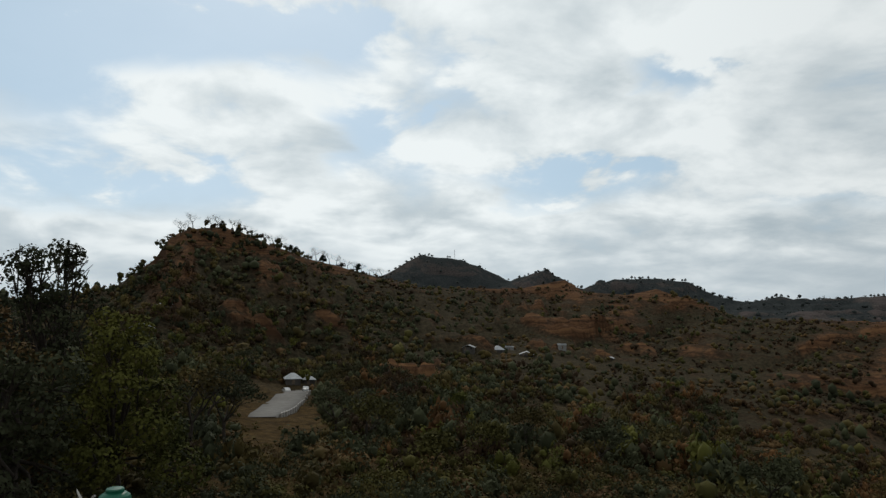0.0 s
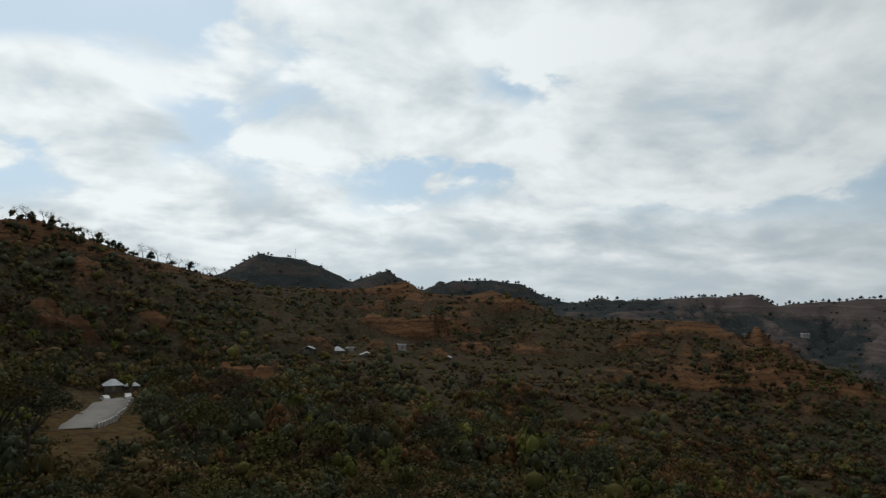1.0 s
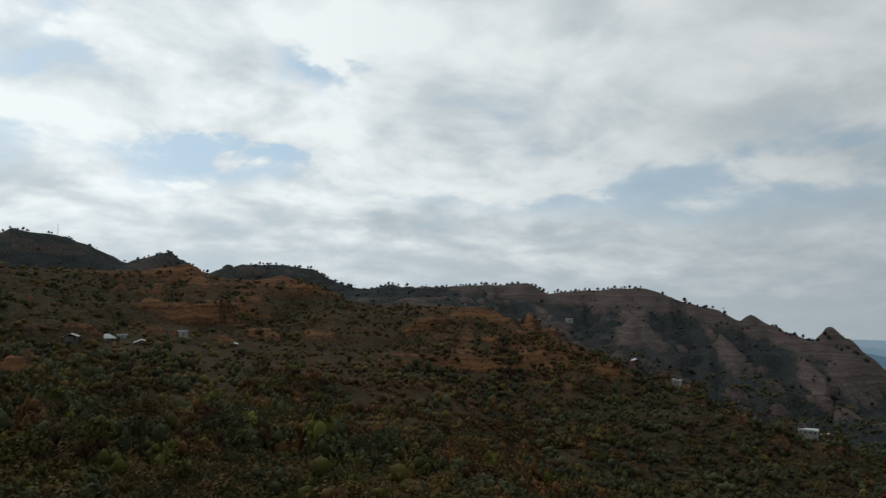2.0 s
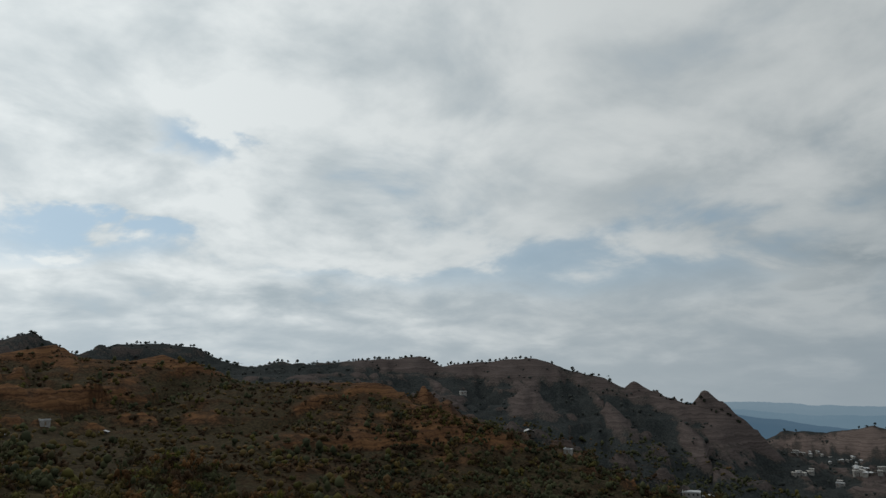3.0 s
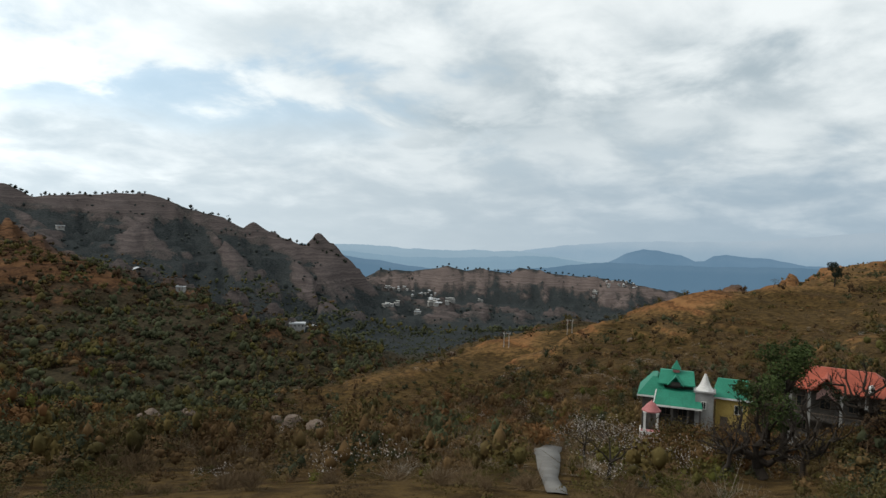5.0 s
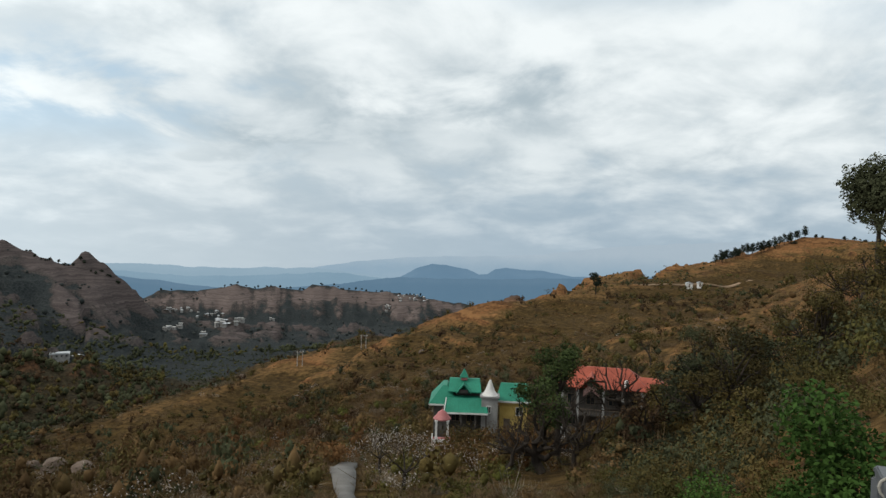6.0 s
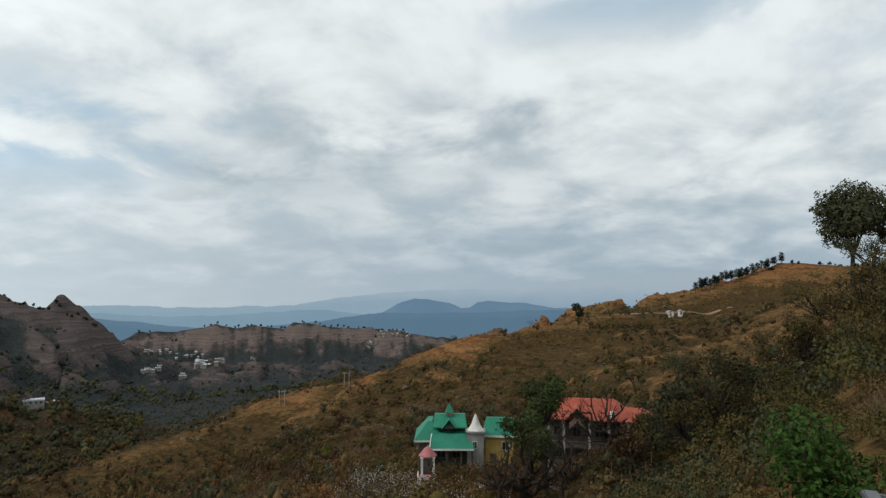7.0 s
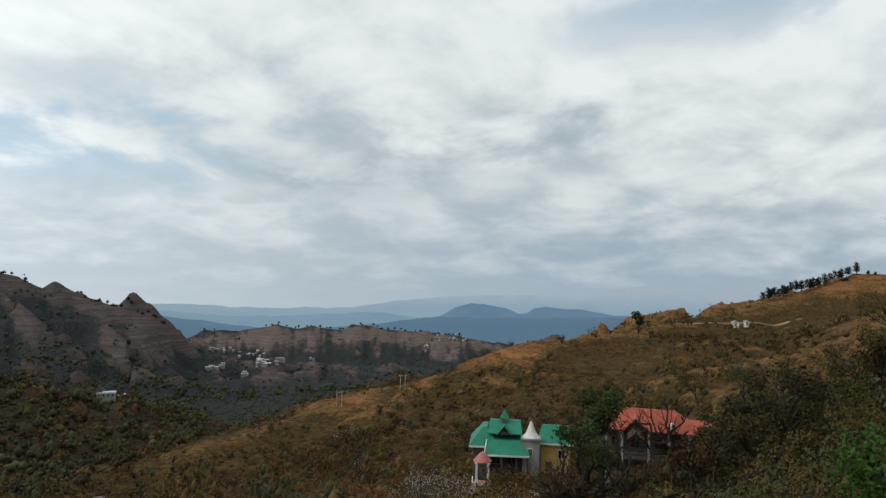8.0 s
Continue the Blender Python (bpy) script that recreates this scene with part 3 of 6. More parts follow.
def turned(rows, sides=20):
    """A turned solid from rows of radius and height."""
    bm = bmesh.new()
    rings = []
    for r, z in rows:
        rings.append([bm.verts.new((r * math.cos(math.tau * k / sides), r * math.sin(math.tau * k / sides), z)) for k in range(sides)])
    for a, b in zip(rings, rings[1:]):
        for k in range(sides):
            bm.faces.new((a[k], a[(k + 1) % sides], b[(k + 1) % sides], b[k]))
    bm.faces.new(rings[-1])
    bm.faces.new(rings[0][::-1])
    return bm


def hip_roof(x0, x1, y0, y1, eave, top, inset_x, inset_y, thick=0.14):
    """A hipped roof with thick eaves; the insets place the ridge."""
    bm = bmesh.new()
    lo = [bm.verts.new(c) for c in ((x0, y0, eave - thick), (x1, y0, eave - thick), (x1, y1, eave - thick), (x0, y1, eave - thick))]
    mid = [bm.verts.new(c) for c in ((x0, y0, eave), (x1, y0, eave), (x1, y1, eave), (x0, y1, eave))]
    hi = [bm.verts.new(c) for c in ((x0 + inset_x, y0 + inset_y, top), (x1 - inset_x, y0 + inset_y, top),
                                    (x1 - inset_x, y1 - inset_y + 0.02, top), (x0 + inset_x, y1 - inset_y + 0.02, top))]
    bm.faces.new(lo[::-1])
    for a, b in ((lo, mid), (mid, hi)):
        for k in range(4):
            bm.faces.new((a[k], a[(k + 1) % 4], b[(k + 1) % 4], b[k]))
    bm.faces.new(hi)
    return bm


def gable_roof(x0, x1, y0, y1, eave, top, along="y", thick=0.12):
    """A gabled roof; its ridge runs along the named axis, its slopes are slabs."""
    bm = bmesh.new()
    if along == "y":
        mid = (x0 + x1) / 2
        outline = ((x0, eave), (mid, top), (x1, eave), (x1, eave - thick), (mid, top - thick * 1.3), (x0, eave - thick))
        a = [bm.verts.new((u, y0, v)) for u, v in outline]
        b = [bm.verts.new((u, y1, v)) for u, v in outline]
    else:
        mid = (y0 + y1) / 2
        outline = ((y0, eave), (mid, top), (y1, eave), (y1, eave - thick), (mid, top - thick * 1.3), (y0, eave - thick))
        a = [bm.verts.new((x0, u, v)) for u, v in outline]
        b = [bm.verts.new((x1, u, v)) for u, v in outline]
    for k in range(6):
        bm.faces.new((a[k], a[(k + 1) % 6], b[(k + 1) % 6], b[k]))
    for s in (a, b):
        bm.faces.new((s[0], s[1], s[4], s[5]))
        bm.faces.new((s[1], s[2], s[3], s[4]))
    bmesh.ops.recalc_face_normals(bm, faces=bm.faces)
    return bm


def thing(name, label, category, at=(0, 0, 0), turn=0.0, group=""):
    ob = new(name)
    ob.empty_display_size = 0.2
    ob.matrix_basis = Matrix.Translation(at) @ Matrix.Rotation(radians(turn), 4, "Z")
    return tagged(ob, label, category, group)


# ---- more materials ----
DARK_GREEN = leafy("dark_green_leaves", (0.023, 0.026, 0.015), (0.068, 0.072, 0.036), 0.25)
OLIVE = leafy("olive_leaves", (0.032, 0.025, 0.010), (0.090, 0.072, 0.025), 0.22, (0.092, 0.066, 0.023))
FRESH = leafy("fresh_green_leaves", (0.018, 0.042, 0.009), (0.062, 0.112, 0.024), 0.8)
YELLOW_GREEN = leafy("yellow_green_leaves", (0.030, 0.030, 0.010), (0.098, 0.085, 0.026), 0.3)
DRY = leafy("dry_brown_leaves", (0.050, 0.030, 0.014), (0.146, 0.088, 0.038), 0.2, (0.084, 0.062, 0.025))
TWIG = leafy("grey_brown_twigs", (0.062, 0.042, 0.025), (0.185, 0.126, 0.072), 0.35)
STRAW = leafy("straw_grass", (0.076, 0.048, 0.019), (0.180, 0.114, 0.045), 0.15)
PALE_TWIG = leafy("bleached_twigs", (0.12, 0.10, 0.075), (0.30, 0.26, 0.21), 0.4)
BLOSSOM = leafy("pale_blossom", (0.20, 0.17, 0.145), (0.46, 0.41, 0.37), 1.0)
MID_GREEN = leafy("mid_green_leaves", (0.022, 0.034, 0.012), (0.074, 0.098, 0.032), 0.5)
# grey-green scrub with the blue of distance haze put into its colour
HAZED_SCRUB = leafy("hazed_grey_green_scrub", (0.022, 0.027, 0.027), (0.056, 0.062, 0.058), 0.03)
PINE = leafy("pine_needles", (0.012, 0.017, 0.012), (0.034, 0.043, 0.028), 0.3)
BARK = mottled("grey_brown_bark", (0.013, 0.010, 0.008), (0.046, 0.035, 0.026), 1.2, 14.0, 0.95, (9.0, 0.03))
GREEN_ROOF = mottled("green_painted_sheet", (0.012, 0.140, 0.085), (0.026, 0.220, 0.140), 0.5, 5.0, 0.55, (12.0, 0.01))
RED_ROOF = mottled("red_painted_sheet", (0.20, 0.040, 0.022), (0.36, 0.082, 0.045), 0.6, 5.0, 0.6, (12.0, 0.01))
PINK = mottled("faded_pink_paint", (0.30, 0.10, 0.10), (0.48, 0.20, 0.19), 1.0, 9.0, 0.8)
WHITEWASH = mottled("whitewash", (0.50, 0.48, 0.45), (0.78, 0.77, 0.74), 0.7, 8.0, 0.85, (10.0, 0.01))
GREY_WALL = mottled("grey_render", (0.16, 0.155, 0.15), (0.33, 0.325, 0.31), 0.6, 8.0, 0.9, (9.0, 0.01))
YELLOW_WALL = mottled("yellow_paint", (0.42, 0.29, 0.075), (0.60, 0.43, 0.14), 0.7, 8.0, 0.85)
# house walls that stand in shade; the shade is put into this dark colour
DARK_WALL = mottled("shade_dark_wall", (0.045, 0.040, 0.036), (0.10, 0.090, 0.080), 0.6, 7.0, 0.9)
GLASS_DARK = mottled("dark_window_glass", (0.012, 0.014, 0.016), (0.03, 0.034, 0.036), 1.0, 6.0, 0.12)
WOOD = mottled("weathered_timber", (0.09, 0.065, 0.045), (0.20, 0.155, 0.115), 1.5, 16.0, 0.85)
POLE_GREY = mottled("weathered_pole", (0.22, 0.20, 0.18), (0.38, 0.36, 0.33), 1.2, 12.0, 0.8)
TIN = mottled("pale_tin_sheet", (0.30, 0.31, 0.32), (0.52, 0.53, 0.54), 0.5, 6.0, 0.5, (9.0, 0.01))
ROCK = mottled("pinkish_boulder", (0.085, 0.062, 0.047), (0.165, 0.122, 0.094), 0.5, 5.0, 0.95, (3.0, 0.15))
TANK_GREEN = mottled("green_plastic", (0.005, 0.070, 0.042), (0.009, 0.115, 0.066), 2.0, 18.0, 0.4)
RAIL_GREY = mottled("grey_painted_steel", (0.07, 0.075, 0.08), (0.12, 0.125, 0.13), 6.0, 60.0, 0.5)
CAR_WHITE = mottled("white_car_paint", (0.42, 0.42, 0.42), (0.54, 0.54, 0.54), 0.8, 9.0, 0.3)
RUBBER = mottled("black_rubber", (0.012, 0.012, 0.012), (0.03, 0.03, 0.03), 4.0, 30.0, 0.85)
ROPE = mottled("pale_rope", (0.28, 0.26, 0.22), (0.40, 0.38, 0.33), 8.0, 90.0, 0.9)

SPRING = leafy("spring_leaves", (0.034, 0.038, 0.010), (0.118, 0.112, 0.026), 0.5)
RUST = leafy("rust_brown_leaves", (0.052, 0.027, 0.012), (0.165, 0.084, 0.034), 0.3)
DARK_BRUSH = leafy("dark_brown_brush", (0.024, 0.016, 0.010), (0.064, 0.038, 0.020), 0.08, (0.040, 0.038, 0.018))

# ---- bushes ----
rng = np.random.default_rng(5)


def ball(level):
    bm = bmesh.new()
    bmesh.ops.create_icosphere(bm, subdivisions=level, radius=1.0)
    verts, faces = np.array([v.co[:] for v in bm.verts]), np.array([[v.index for v in f.verts] for f in bm.faces])
    bm.free()
    return verts, faces


HEARTS = {1: ball(1)}


def leaf_blob(count, size, flat=0.8, lobes=6, cores=2, fine=1, deep=0.56):
    """Leaf sprays on the skin of a few lobes, about one metre in radius, over the dense hearts of the lobes."""
    centre = rng.normal(0, 0.42, (lobes, 3)) * (1, 1, 0.45) + (0, 0, 0.72 * flat)
    reach = rng.uniform(0.3, 0.56, lobes)
    pick = rng.integers(0, lobes, count)
    out = rng.normal(0, 1, (count, 3))
    out /= np.linalg.norm(out, axis=1)[:, None]
    out[:, 2] = np.abs(out[:, 2]) * 0.9 + out[:, 2] * 0.1
    mid = centre[pick] + out * (reach[pick] * rng.uniform(0.7, 1.1, count))[:, None] * (1, 1, flat)
    mid[:, 2] = np.maximum(mid[:, 2], 0.02)
    a = rng.normal(0, 1, (count, 3))
    a -= out * (a * out).sum(1)[:, None] * 0.7
    a /= np.linalg.norm(a, axis=1)[:, None]
    b = np.cross(out + rng.normal(0, 0.5, (count, 3)), a)
    b /= np.linalg.norm(b, axis=1)[:, None]
    s = (size * rng.uniform(0.6, 1.4, count))[:, None]
    verts = [np.stack((mid + a * s, mid - a * s * 0.5 + b * s * 0.75, mid - a * s * 0.5 - b * s * 0.75), 1).reshape(-1, 3)]
    faces, base = [np.arange(3 * count).reshape(-1, 3)], 3 * count
    unit, tris = HEARTS[fine]
    for c, k in zip(centre[:cores], reach[:cores]):
        bump = 1 + 0.07 * np.sin(unit[:, ::-1] * 5 + k * 40).sum(1) + rng.normal(0, 0.06, len(unit))
        heart = unit * bump[:, None] * (k * deep) * (1, 1, flat) + c
        heart[:, 2] = np.maximum(heart[:, 2], -0.05)
        verts.append(heart)
        faces.append(tris + base)
        base += len(unit)
    return np.concatenate(verts), np.concatenate(faces)


def twig_blob(count, width):
    """Thin bare shoots that fan out from the foot."""
    way = rng.normal(0, 1, (count, 3)) * (0.75, 0.75, 0.35) + (0, 0, 0.9)
    start = rng.normal(0, 0.22, (count, 3)) * (1, 1, 0)
    start = start + way * rng.uniform(0, 0.5, count)[:, None]
    way = way / np.linalg.norm(way, axis=1)[:, None] + rng.normal(0, 0.35, (count, 3))
    tip = start + way * rng.uniform(0.4, 1.0, count)[:, None]
    side = np.cross(way, rng.normal(0, 1, (count, 3)))
    side /= np.linalg.norm(side, axis=1)[:, None]
    start[:, 2] = np.maximum(start[:, 2], 0)
    tip[:, 2] = np.maximum(tip[:, 2], 0.05)
    return np.stack((start + side * width, start - side * width, tip), 1).reshape(-1, 3), np.arange(3 * count).reshape(-1, 3)


def scatter(name, label, mat, places, sizes, blobs, tall=(0.7, 1.15)):
    """Many bushes in one mesh: kinds of blob, turned and scaled, stood on the ground."""
    if len(places) == 0:
        return None
    tris, blobs = blobs[0][1], np.stack([v for v, f in blobs])
    n = len(places)
    pick = rng.integers(0, len(blobs), n)
    turn = rng.uniform(0, math.tau, n)
    c, s = np.cos(turn), np.sin(turn)
    v = blobs[pick]
    grow = sizes[:, None]
    up = sizes[:, None] * rng.uniform(tall[0], tall[1], n)[:, None]
    x = (v[:, :, 0] * c[:, None] - v[:, :, 1] * s[:, None]) * grow + places[:, 0:1]
    y = (v[:, :, 0] * s[:, None] + v[:, :, 1] * c[:, None]) * grow + places[:, 1:2]
    z = v[:, :, 2] * up + ground_height(places[:, 0], places[:, 1])[:, None] - 0.12 * sizes[:, None]
    verts = np.stack((x, y, z), -1).reshape(-1, 3)
    faces = (tris[None] + (np.arange(n) * blobs.shape[1])[:, None, None]).reshape(-1, 3)
    me = mesh_from(name, verts, faces, mat, True)
    tone = me.attributes.new("tone", "FLOAT", "POINT")
    tone.data.foreach_set("value", np.repeat(rng.uniform(0, 1, n), blobs.shape[1]).astype(np.float32))
    return tagged(new(name, me), label, "bushes", kind="stuff")


# bare places where nothing tall may stand: bearing range, distance range
CLEARED = ((-16.4, -10.4, 128, 224), (79.0, 82.2, 30, 75), (87.0, 97.5, 86, 104), (98.0, 106.5, 101, 118), (-28.5, -23, 15, 30), (94.8, 99.4, 45, 61), (45.2, 49.6, 95, 106))
# places where only low plants stand
LOW = ((-17.4, -9.6, 85, 158), (78.5, 82.8, 15, 45), (86.0, 97.5, 46, 86), (98.0, 106.5, 66, 101), (-29, -23, 10, 24), (90, 102, 14, 42), (56.8, 62.4, 60, 190), (93, 101.5, 38, 63))


def thinned(b, r, keep):
    ok = np.ones(len(b), bool)
    for b0, b1, r0, r1 in CLEARED:
        ok &= ~((b > b0) & (b < b1) & (r > r0) & (r < r1))
    # the open terraces are nearly bare
    return ok & keep & (open_terraces(b, r) < 0.3 + 0.5 * rng.uniform(0, 1, len(b)) ** 2)


def bush_field(near, far, count):
    b = rng.uniform(-42, 131, count)
    r = np.sqrt(rng.uniform(near ** 2, far ** 2, count))
    x, y = r * np.sin(np.radians(b)), r * np.cos(np.radians(b))
    step = 0.02 * r + 1
    slope = np.abs(ground_height(x + step, y) - ground_height(x - step, y)) / (2 * step)
    slope = np.maximum(slope, np.abs(ground_height(x, y + step) - ground_height(x, y - step)) / (2 * step))
    hollow = (ground_height(x + 6 + step, y) + ground_height(x - 6 - step, y) + ground_height(x, y + 6 + step) + ground_height(x, y - 6 - step)) / 4 - ground_height(x, y)
    hollow = np.clip(hollow / (0.008 * r + 0.6), -0.8, 0.8)
    wood = 1.2 * hollow + 1.2 * fbm(x / (30 + 0.08 * r), y / (30 + 0.08 * r), 4, 21)
    right = np.clip((b - 46) / 16, 0, 1)
    bald = np.clip((b - 70) / 8, 0, 1) * np.clip((116 - b) / 6, 0, 1) * np.clip((r - 120) / 60, 0, 1)
    deep = valley_wood(b, r)
    leafy_side = np.clip((46 - b) / 8, 0, 1) * np.clip((330 - r) / 60, 0, 1)
    bald = bald * np.clip((spur_line(b) + 40 - r) / 25, 0, 1)
    dense = 0.80 - 0.6 * open_terraces(b, r) + 0.65 * wood - 0.9 * np.clip(fbm(x / 110, y / 110, 5, 55) - 0.05, 0, 0.5) * np.clip((r - 300) / 60, 0, 1) - np.clip(slope - 0.35, 0, 0.6) * (0.8 - 0.5 * np.clip((24 - b) / 12, 0, 1)) - 0.02 * bald + 0.5 * deep + 0.15 * leafy_side + 0.5 * np.clip((8 - b) / 10, 0, 1) * np.clip((600 - r) / 60, 0, 1) - 0.6 * np.clip((r - 1250) / 100, 0, 1) * np.clip(slope * 3, 0, 1)
    keep = thinned(b, r, rng.uniform(0, 1, count) < dense)
    tint = rng.uniform(0, 1, count) + 0.9 * deep + 0.12 * leafy_side + 0.55 * wood - 0.42 * right * np.clip((420 - r) / 100, 0, 1) + 0.6 * np.clip((b - 103) / 6, 0, 1) * np.clip((110 - r) / 30, 0, 1)
    return np.stack((x, y), -1)[keep], b[keep], r[keep], tint[keep]


def make_bushes():
    bands = (
        # near, far, count, leaves, leaf size, smallest, largest, hearts and their share of a lobe
        (15, 42, 560, 320, 0.055, 0.5, 1.4, 0, 0.3),
        (42, 95, 1800, 130, 0.1, 0.8, 2.1, 2, 0.5),
        (95, 260, 5000, 34, 0.14, 1.1, 2.9, 3, 0.72),
        (260, 720, 14000, 3, 0.22, 1.4, 3.6, 2, 0.95),
        (720, 1900, 12000, 2, 0.24, 2.8, 7.0, 1, 0.95),
    )
    for near, far, count, leaves, leaf, small, large, hearts, deep in bands:
        at, b, r, tint = bush_field(near, far, count)
        size = small + (large - small) * rng.uniform(0, 1, len(at)) ** 1.9
        size *= np.where((b > 48) & (b < 102) & (r < spur_line(b) + 20), 0.92, 1.0) * (1 + 0.6 * rng.uniform(0, 1, len(b)) ** 2.5 * np.clip((46 - b) / 8, 0, 1) * (r < 420))
        size = np.where((b > 66) & (r > 200) & (r < 640), np.minimum(size, 1.5), size)
        for b0, b1, r0, r1 in LOW:
            size = np.where((b > b0) & (b < b1) & (r > r0) & (r < r1), np.minimum(size, 0.75), size)
        kinds = [leaf_blob(leaves, leaf, 0.8, 6, hearts, 1, deep) for _ in range(8)]
        twigs = [twig_blob(max(12, int(leaves * 0.7)), 0.016 if near < 50 else 0.03) for _ in range(6)]
        fine_kinds = [leaf_blob(int(leaves * 1.6), leaf * 0.75, 0.95, 7, hearts + (1 if hearts else 0), 1, deep) for _ in range(6)]
        fine_twigs = [twig_blob(max(16, int(leaves * 0.8)), 0.014 if near < 50 else 0.025) for _ in range(4)]
        edges = (-9, 0.22, 0.5, 0.72, 0.86, 9)
        rows = (("bare_brush", "bare grey-brown brushwood on the dry slope", TWIG, twigs, (0.8, 1.3)),
                ("dry_scrub", "dry brown leafy scrub on the hillside", DRY, kinds, (0.6, 1.0)),
                ("olive_scrub", "olive-green scrub covering the hillside", OLIVE, kinds, (0.7, 1.2)),
                ("yellow_scrub", "yellow-green leafy bushes on the hillside", YELLOW_GREEN, kinds, (0.8, 1.4)),
                ("green_scrub", "dark green bushes and small trees on the hillside", DARK_GREEN, kinds, (0.8, 1.5)))
        for (name, label, mat, blobs, tall), lo, hi in zip(rows, edges, edges[1:]):
            mine = (tint >= lo) & (tint < hi)
            # plants of the far band all take the haze-tinted colour
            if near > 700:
                mat, blobs = HAZED_SCRUB, kinds
            if blobs is twigs:
                size = np.where(mine, np.minimum(size, 0.8 if near < 40 else 1.7), size)
            # the larger ones carry finer leaves
            big = mine & (size > small * 1.9) & (near < 700)
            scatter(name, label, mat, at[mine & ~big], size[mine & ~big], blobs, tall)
            if big.any():
                scatter(name, label, mat, at[big], size[big], fine_twigs if blobs is twigs else fine_kinds, (tall[0] * 0.9, tall[1]))
    # straw tufts between the bushes on the sunny spur
    b = rng.uniform(48, 116, 7000)
    r = np.sqrt(rng.uniform(60 ** 2, 330 ** 2, 7000))
    at = np.stack((r * np.sin(np.radians(b)), r * np.cos(np.radians(b))), -1)[thinned(b, r, r > 0)]
    scatter("dry_grass", "straw-coloured dry grass tufts on terraces", STRAW, at, rng.uniform(0.35, 0.8, len(at)), [twig_blob(9, 0.05) for _ in range(5)])
    # a thick tangle of leafless brush below the houses and along the spur
    b = rng.uniform(44, 108, 3000)
    r = np.sqrt(rng.uniform(44 ** 2, 190 ** 2, 3000))
    at = np.stack((r * np.sin(np.radians(b)), r * np.cos(np.radians(b))), -1)
    ok = thinned(b, r, fbm(at[:, 0] / 18, at[:, 1] / 18, 3, 93) > -0.25)
    size = rng.uniform(0.5, 1.7, len(at))
    for b0, b1, r0, r1 in LOW:
        size = np.where((b > b0) & (b < b1) & (r > r0) & (r < r1), np.minimum(size, 0.8), size)
    scatter("brushwood", "tangled leafless brown brushwood on the near slope", TWIG, at[ok], size[ok], [twig_blob(40, 0.02) for _ in range(7)], (1.0, 1.8))
    for seed, count, leaf, name, label in ((94, 520, DRY, "rust_shrub", "rust-brown leafy shrubs on the near slope"), (95, 420, OLIVE, "olive_shrub", "olive leafy shrubs on the near slope"),
                                           (96, 300, DARK_GREEN, "dark_shrub", "dark green shrubs on the near slope")):
        b = rng.uniform(42, 104, count)
        r = np.sqrt(rng.uniform(38 ** 2, 185 ** 2, count))
        at = np.stack((r * np.sin(np.radians(b)), r * np.cos(np.radians(b))), -1)
        ok = thinned(b, r, fbm(at[:, 0] / 22, at[:, 1] / 22, 3, seed) > -0.15)
        size = rng.uniform(0.7, 2.1, count)
        for b0, b1, r0, r1 in LOW:
            size = np.where((b > b0) & (b < b1) & (r > r0) & (r < r1), np.minimum(size, 0.85), size)
        scatter(name, label, leaf, at[ok], size[ok], [leaf_blob(150, 0.08, 1.0, 8, 2) for _ in range(6)], (1.0, 1.8))
    b = rng.uniform(86.2, 105.5, 90)
    r = np.where(b < 97.6, rng.uniform(79, 85.5, 90), rng.uniform(92, 100, 90))
    at = np.stack((r * np.sin(np.radians(b)), r * np.cos(np.radians(b))), -1)[(b < 97.6) | (b > 99)]
    size = rng.uniform(0.8, 1.9, len(at))
    scatter("hedge_brush", "brown overgrown brush along the house walls", DRY, at, size, [leaf_blob(170, 0.08, 0.95, 8, 2) for _ in range(5)], (1.0, 1.6))
    # the thick olive bushes on the bank beside the terrace
    b = rng.uniform(101, 131, 520)
    r = np.sqrt(rng.uniform(17 ** 2, 75 ** 2, 520))
    at = np.stack((r * np.sin(np.radians(b)), r * np.cos(np.radians(b))), -1)
    size = rng.uniform(0.9, 1.9, 520) * np.clip(r / 38, 0.45, 1) * np.clip(0.4 + (b - 103) / 14, 0.4, 1)
    for low, high, leaf, name, label in ((0, 0.5, OLIVE, "olive_bush", "dense olive-green bushes on the near bank"), (0.5, 0.6, DRY, "brown_bush", "dense brownish bushes on the near bank"),
                                         (0.6, 0.92, DARK_GREEN, "green_bush", "dense dark green bushes on the near bank"), (0.92, 1.0, YELLOW_GREEN, "yellow_bush", "yellow-green bushes on the near bank")):
        u = (np.arange(520) * 0.618) % 1
        ok = (u >= low) & (u < high)
        scatter(name, label, leaf, at[ok], size[ok], [leaf_blob(340, 0.06, 0.95, 9, 0) for _ in range(4)], (0.9, 1.5))
    b = rng.uniform(48, 104, 900)
    r = np.sqrt(rng.uniform(36 ** 2, 170 ** 2, 900))
    at = np.stack((r * np.sin(np.radians(b)), r * np.cos(np.radians(b))), -1)
    ok = thinned(b, r, fbm(at[:, 0] / 16, at[:, 1] / 16, 3, 97) > 0.0)
    scatter("pale_brush", "bleached leafless brush on the near slope", PALE_TWIG, at[ok], rng.uniform(0.6, 1.3, ok.sum()), [twig_blob(80, 0.013) for _ in range(5)], (0.8, 1.3))
    # pale flowering bushes
    b = rng.uniform(50, 112, 640)
    r = np.sqrt(rng.uniform(38 ** 2, 250 ** 2, 640))
    at = np.stack((r * np.sin(np.radians(b)), r * np.cos(np.radians(b))), -1)[thinned(b, r, fbm(b / 7, r / 30, 3, 90) > 0.05)]
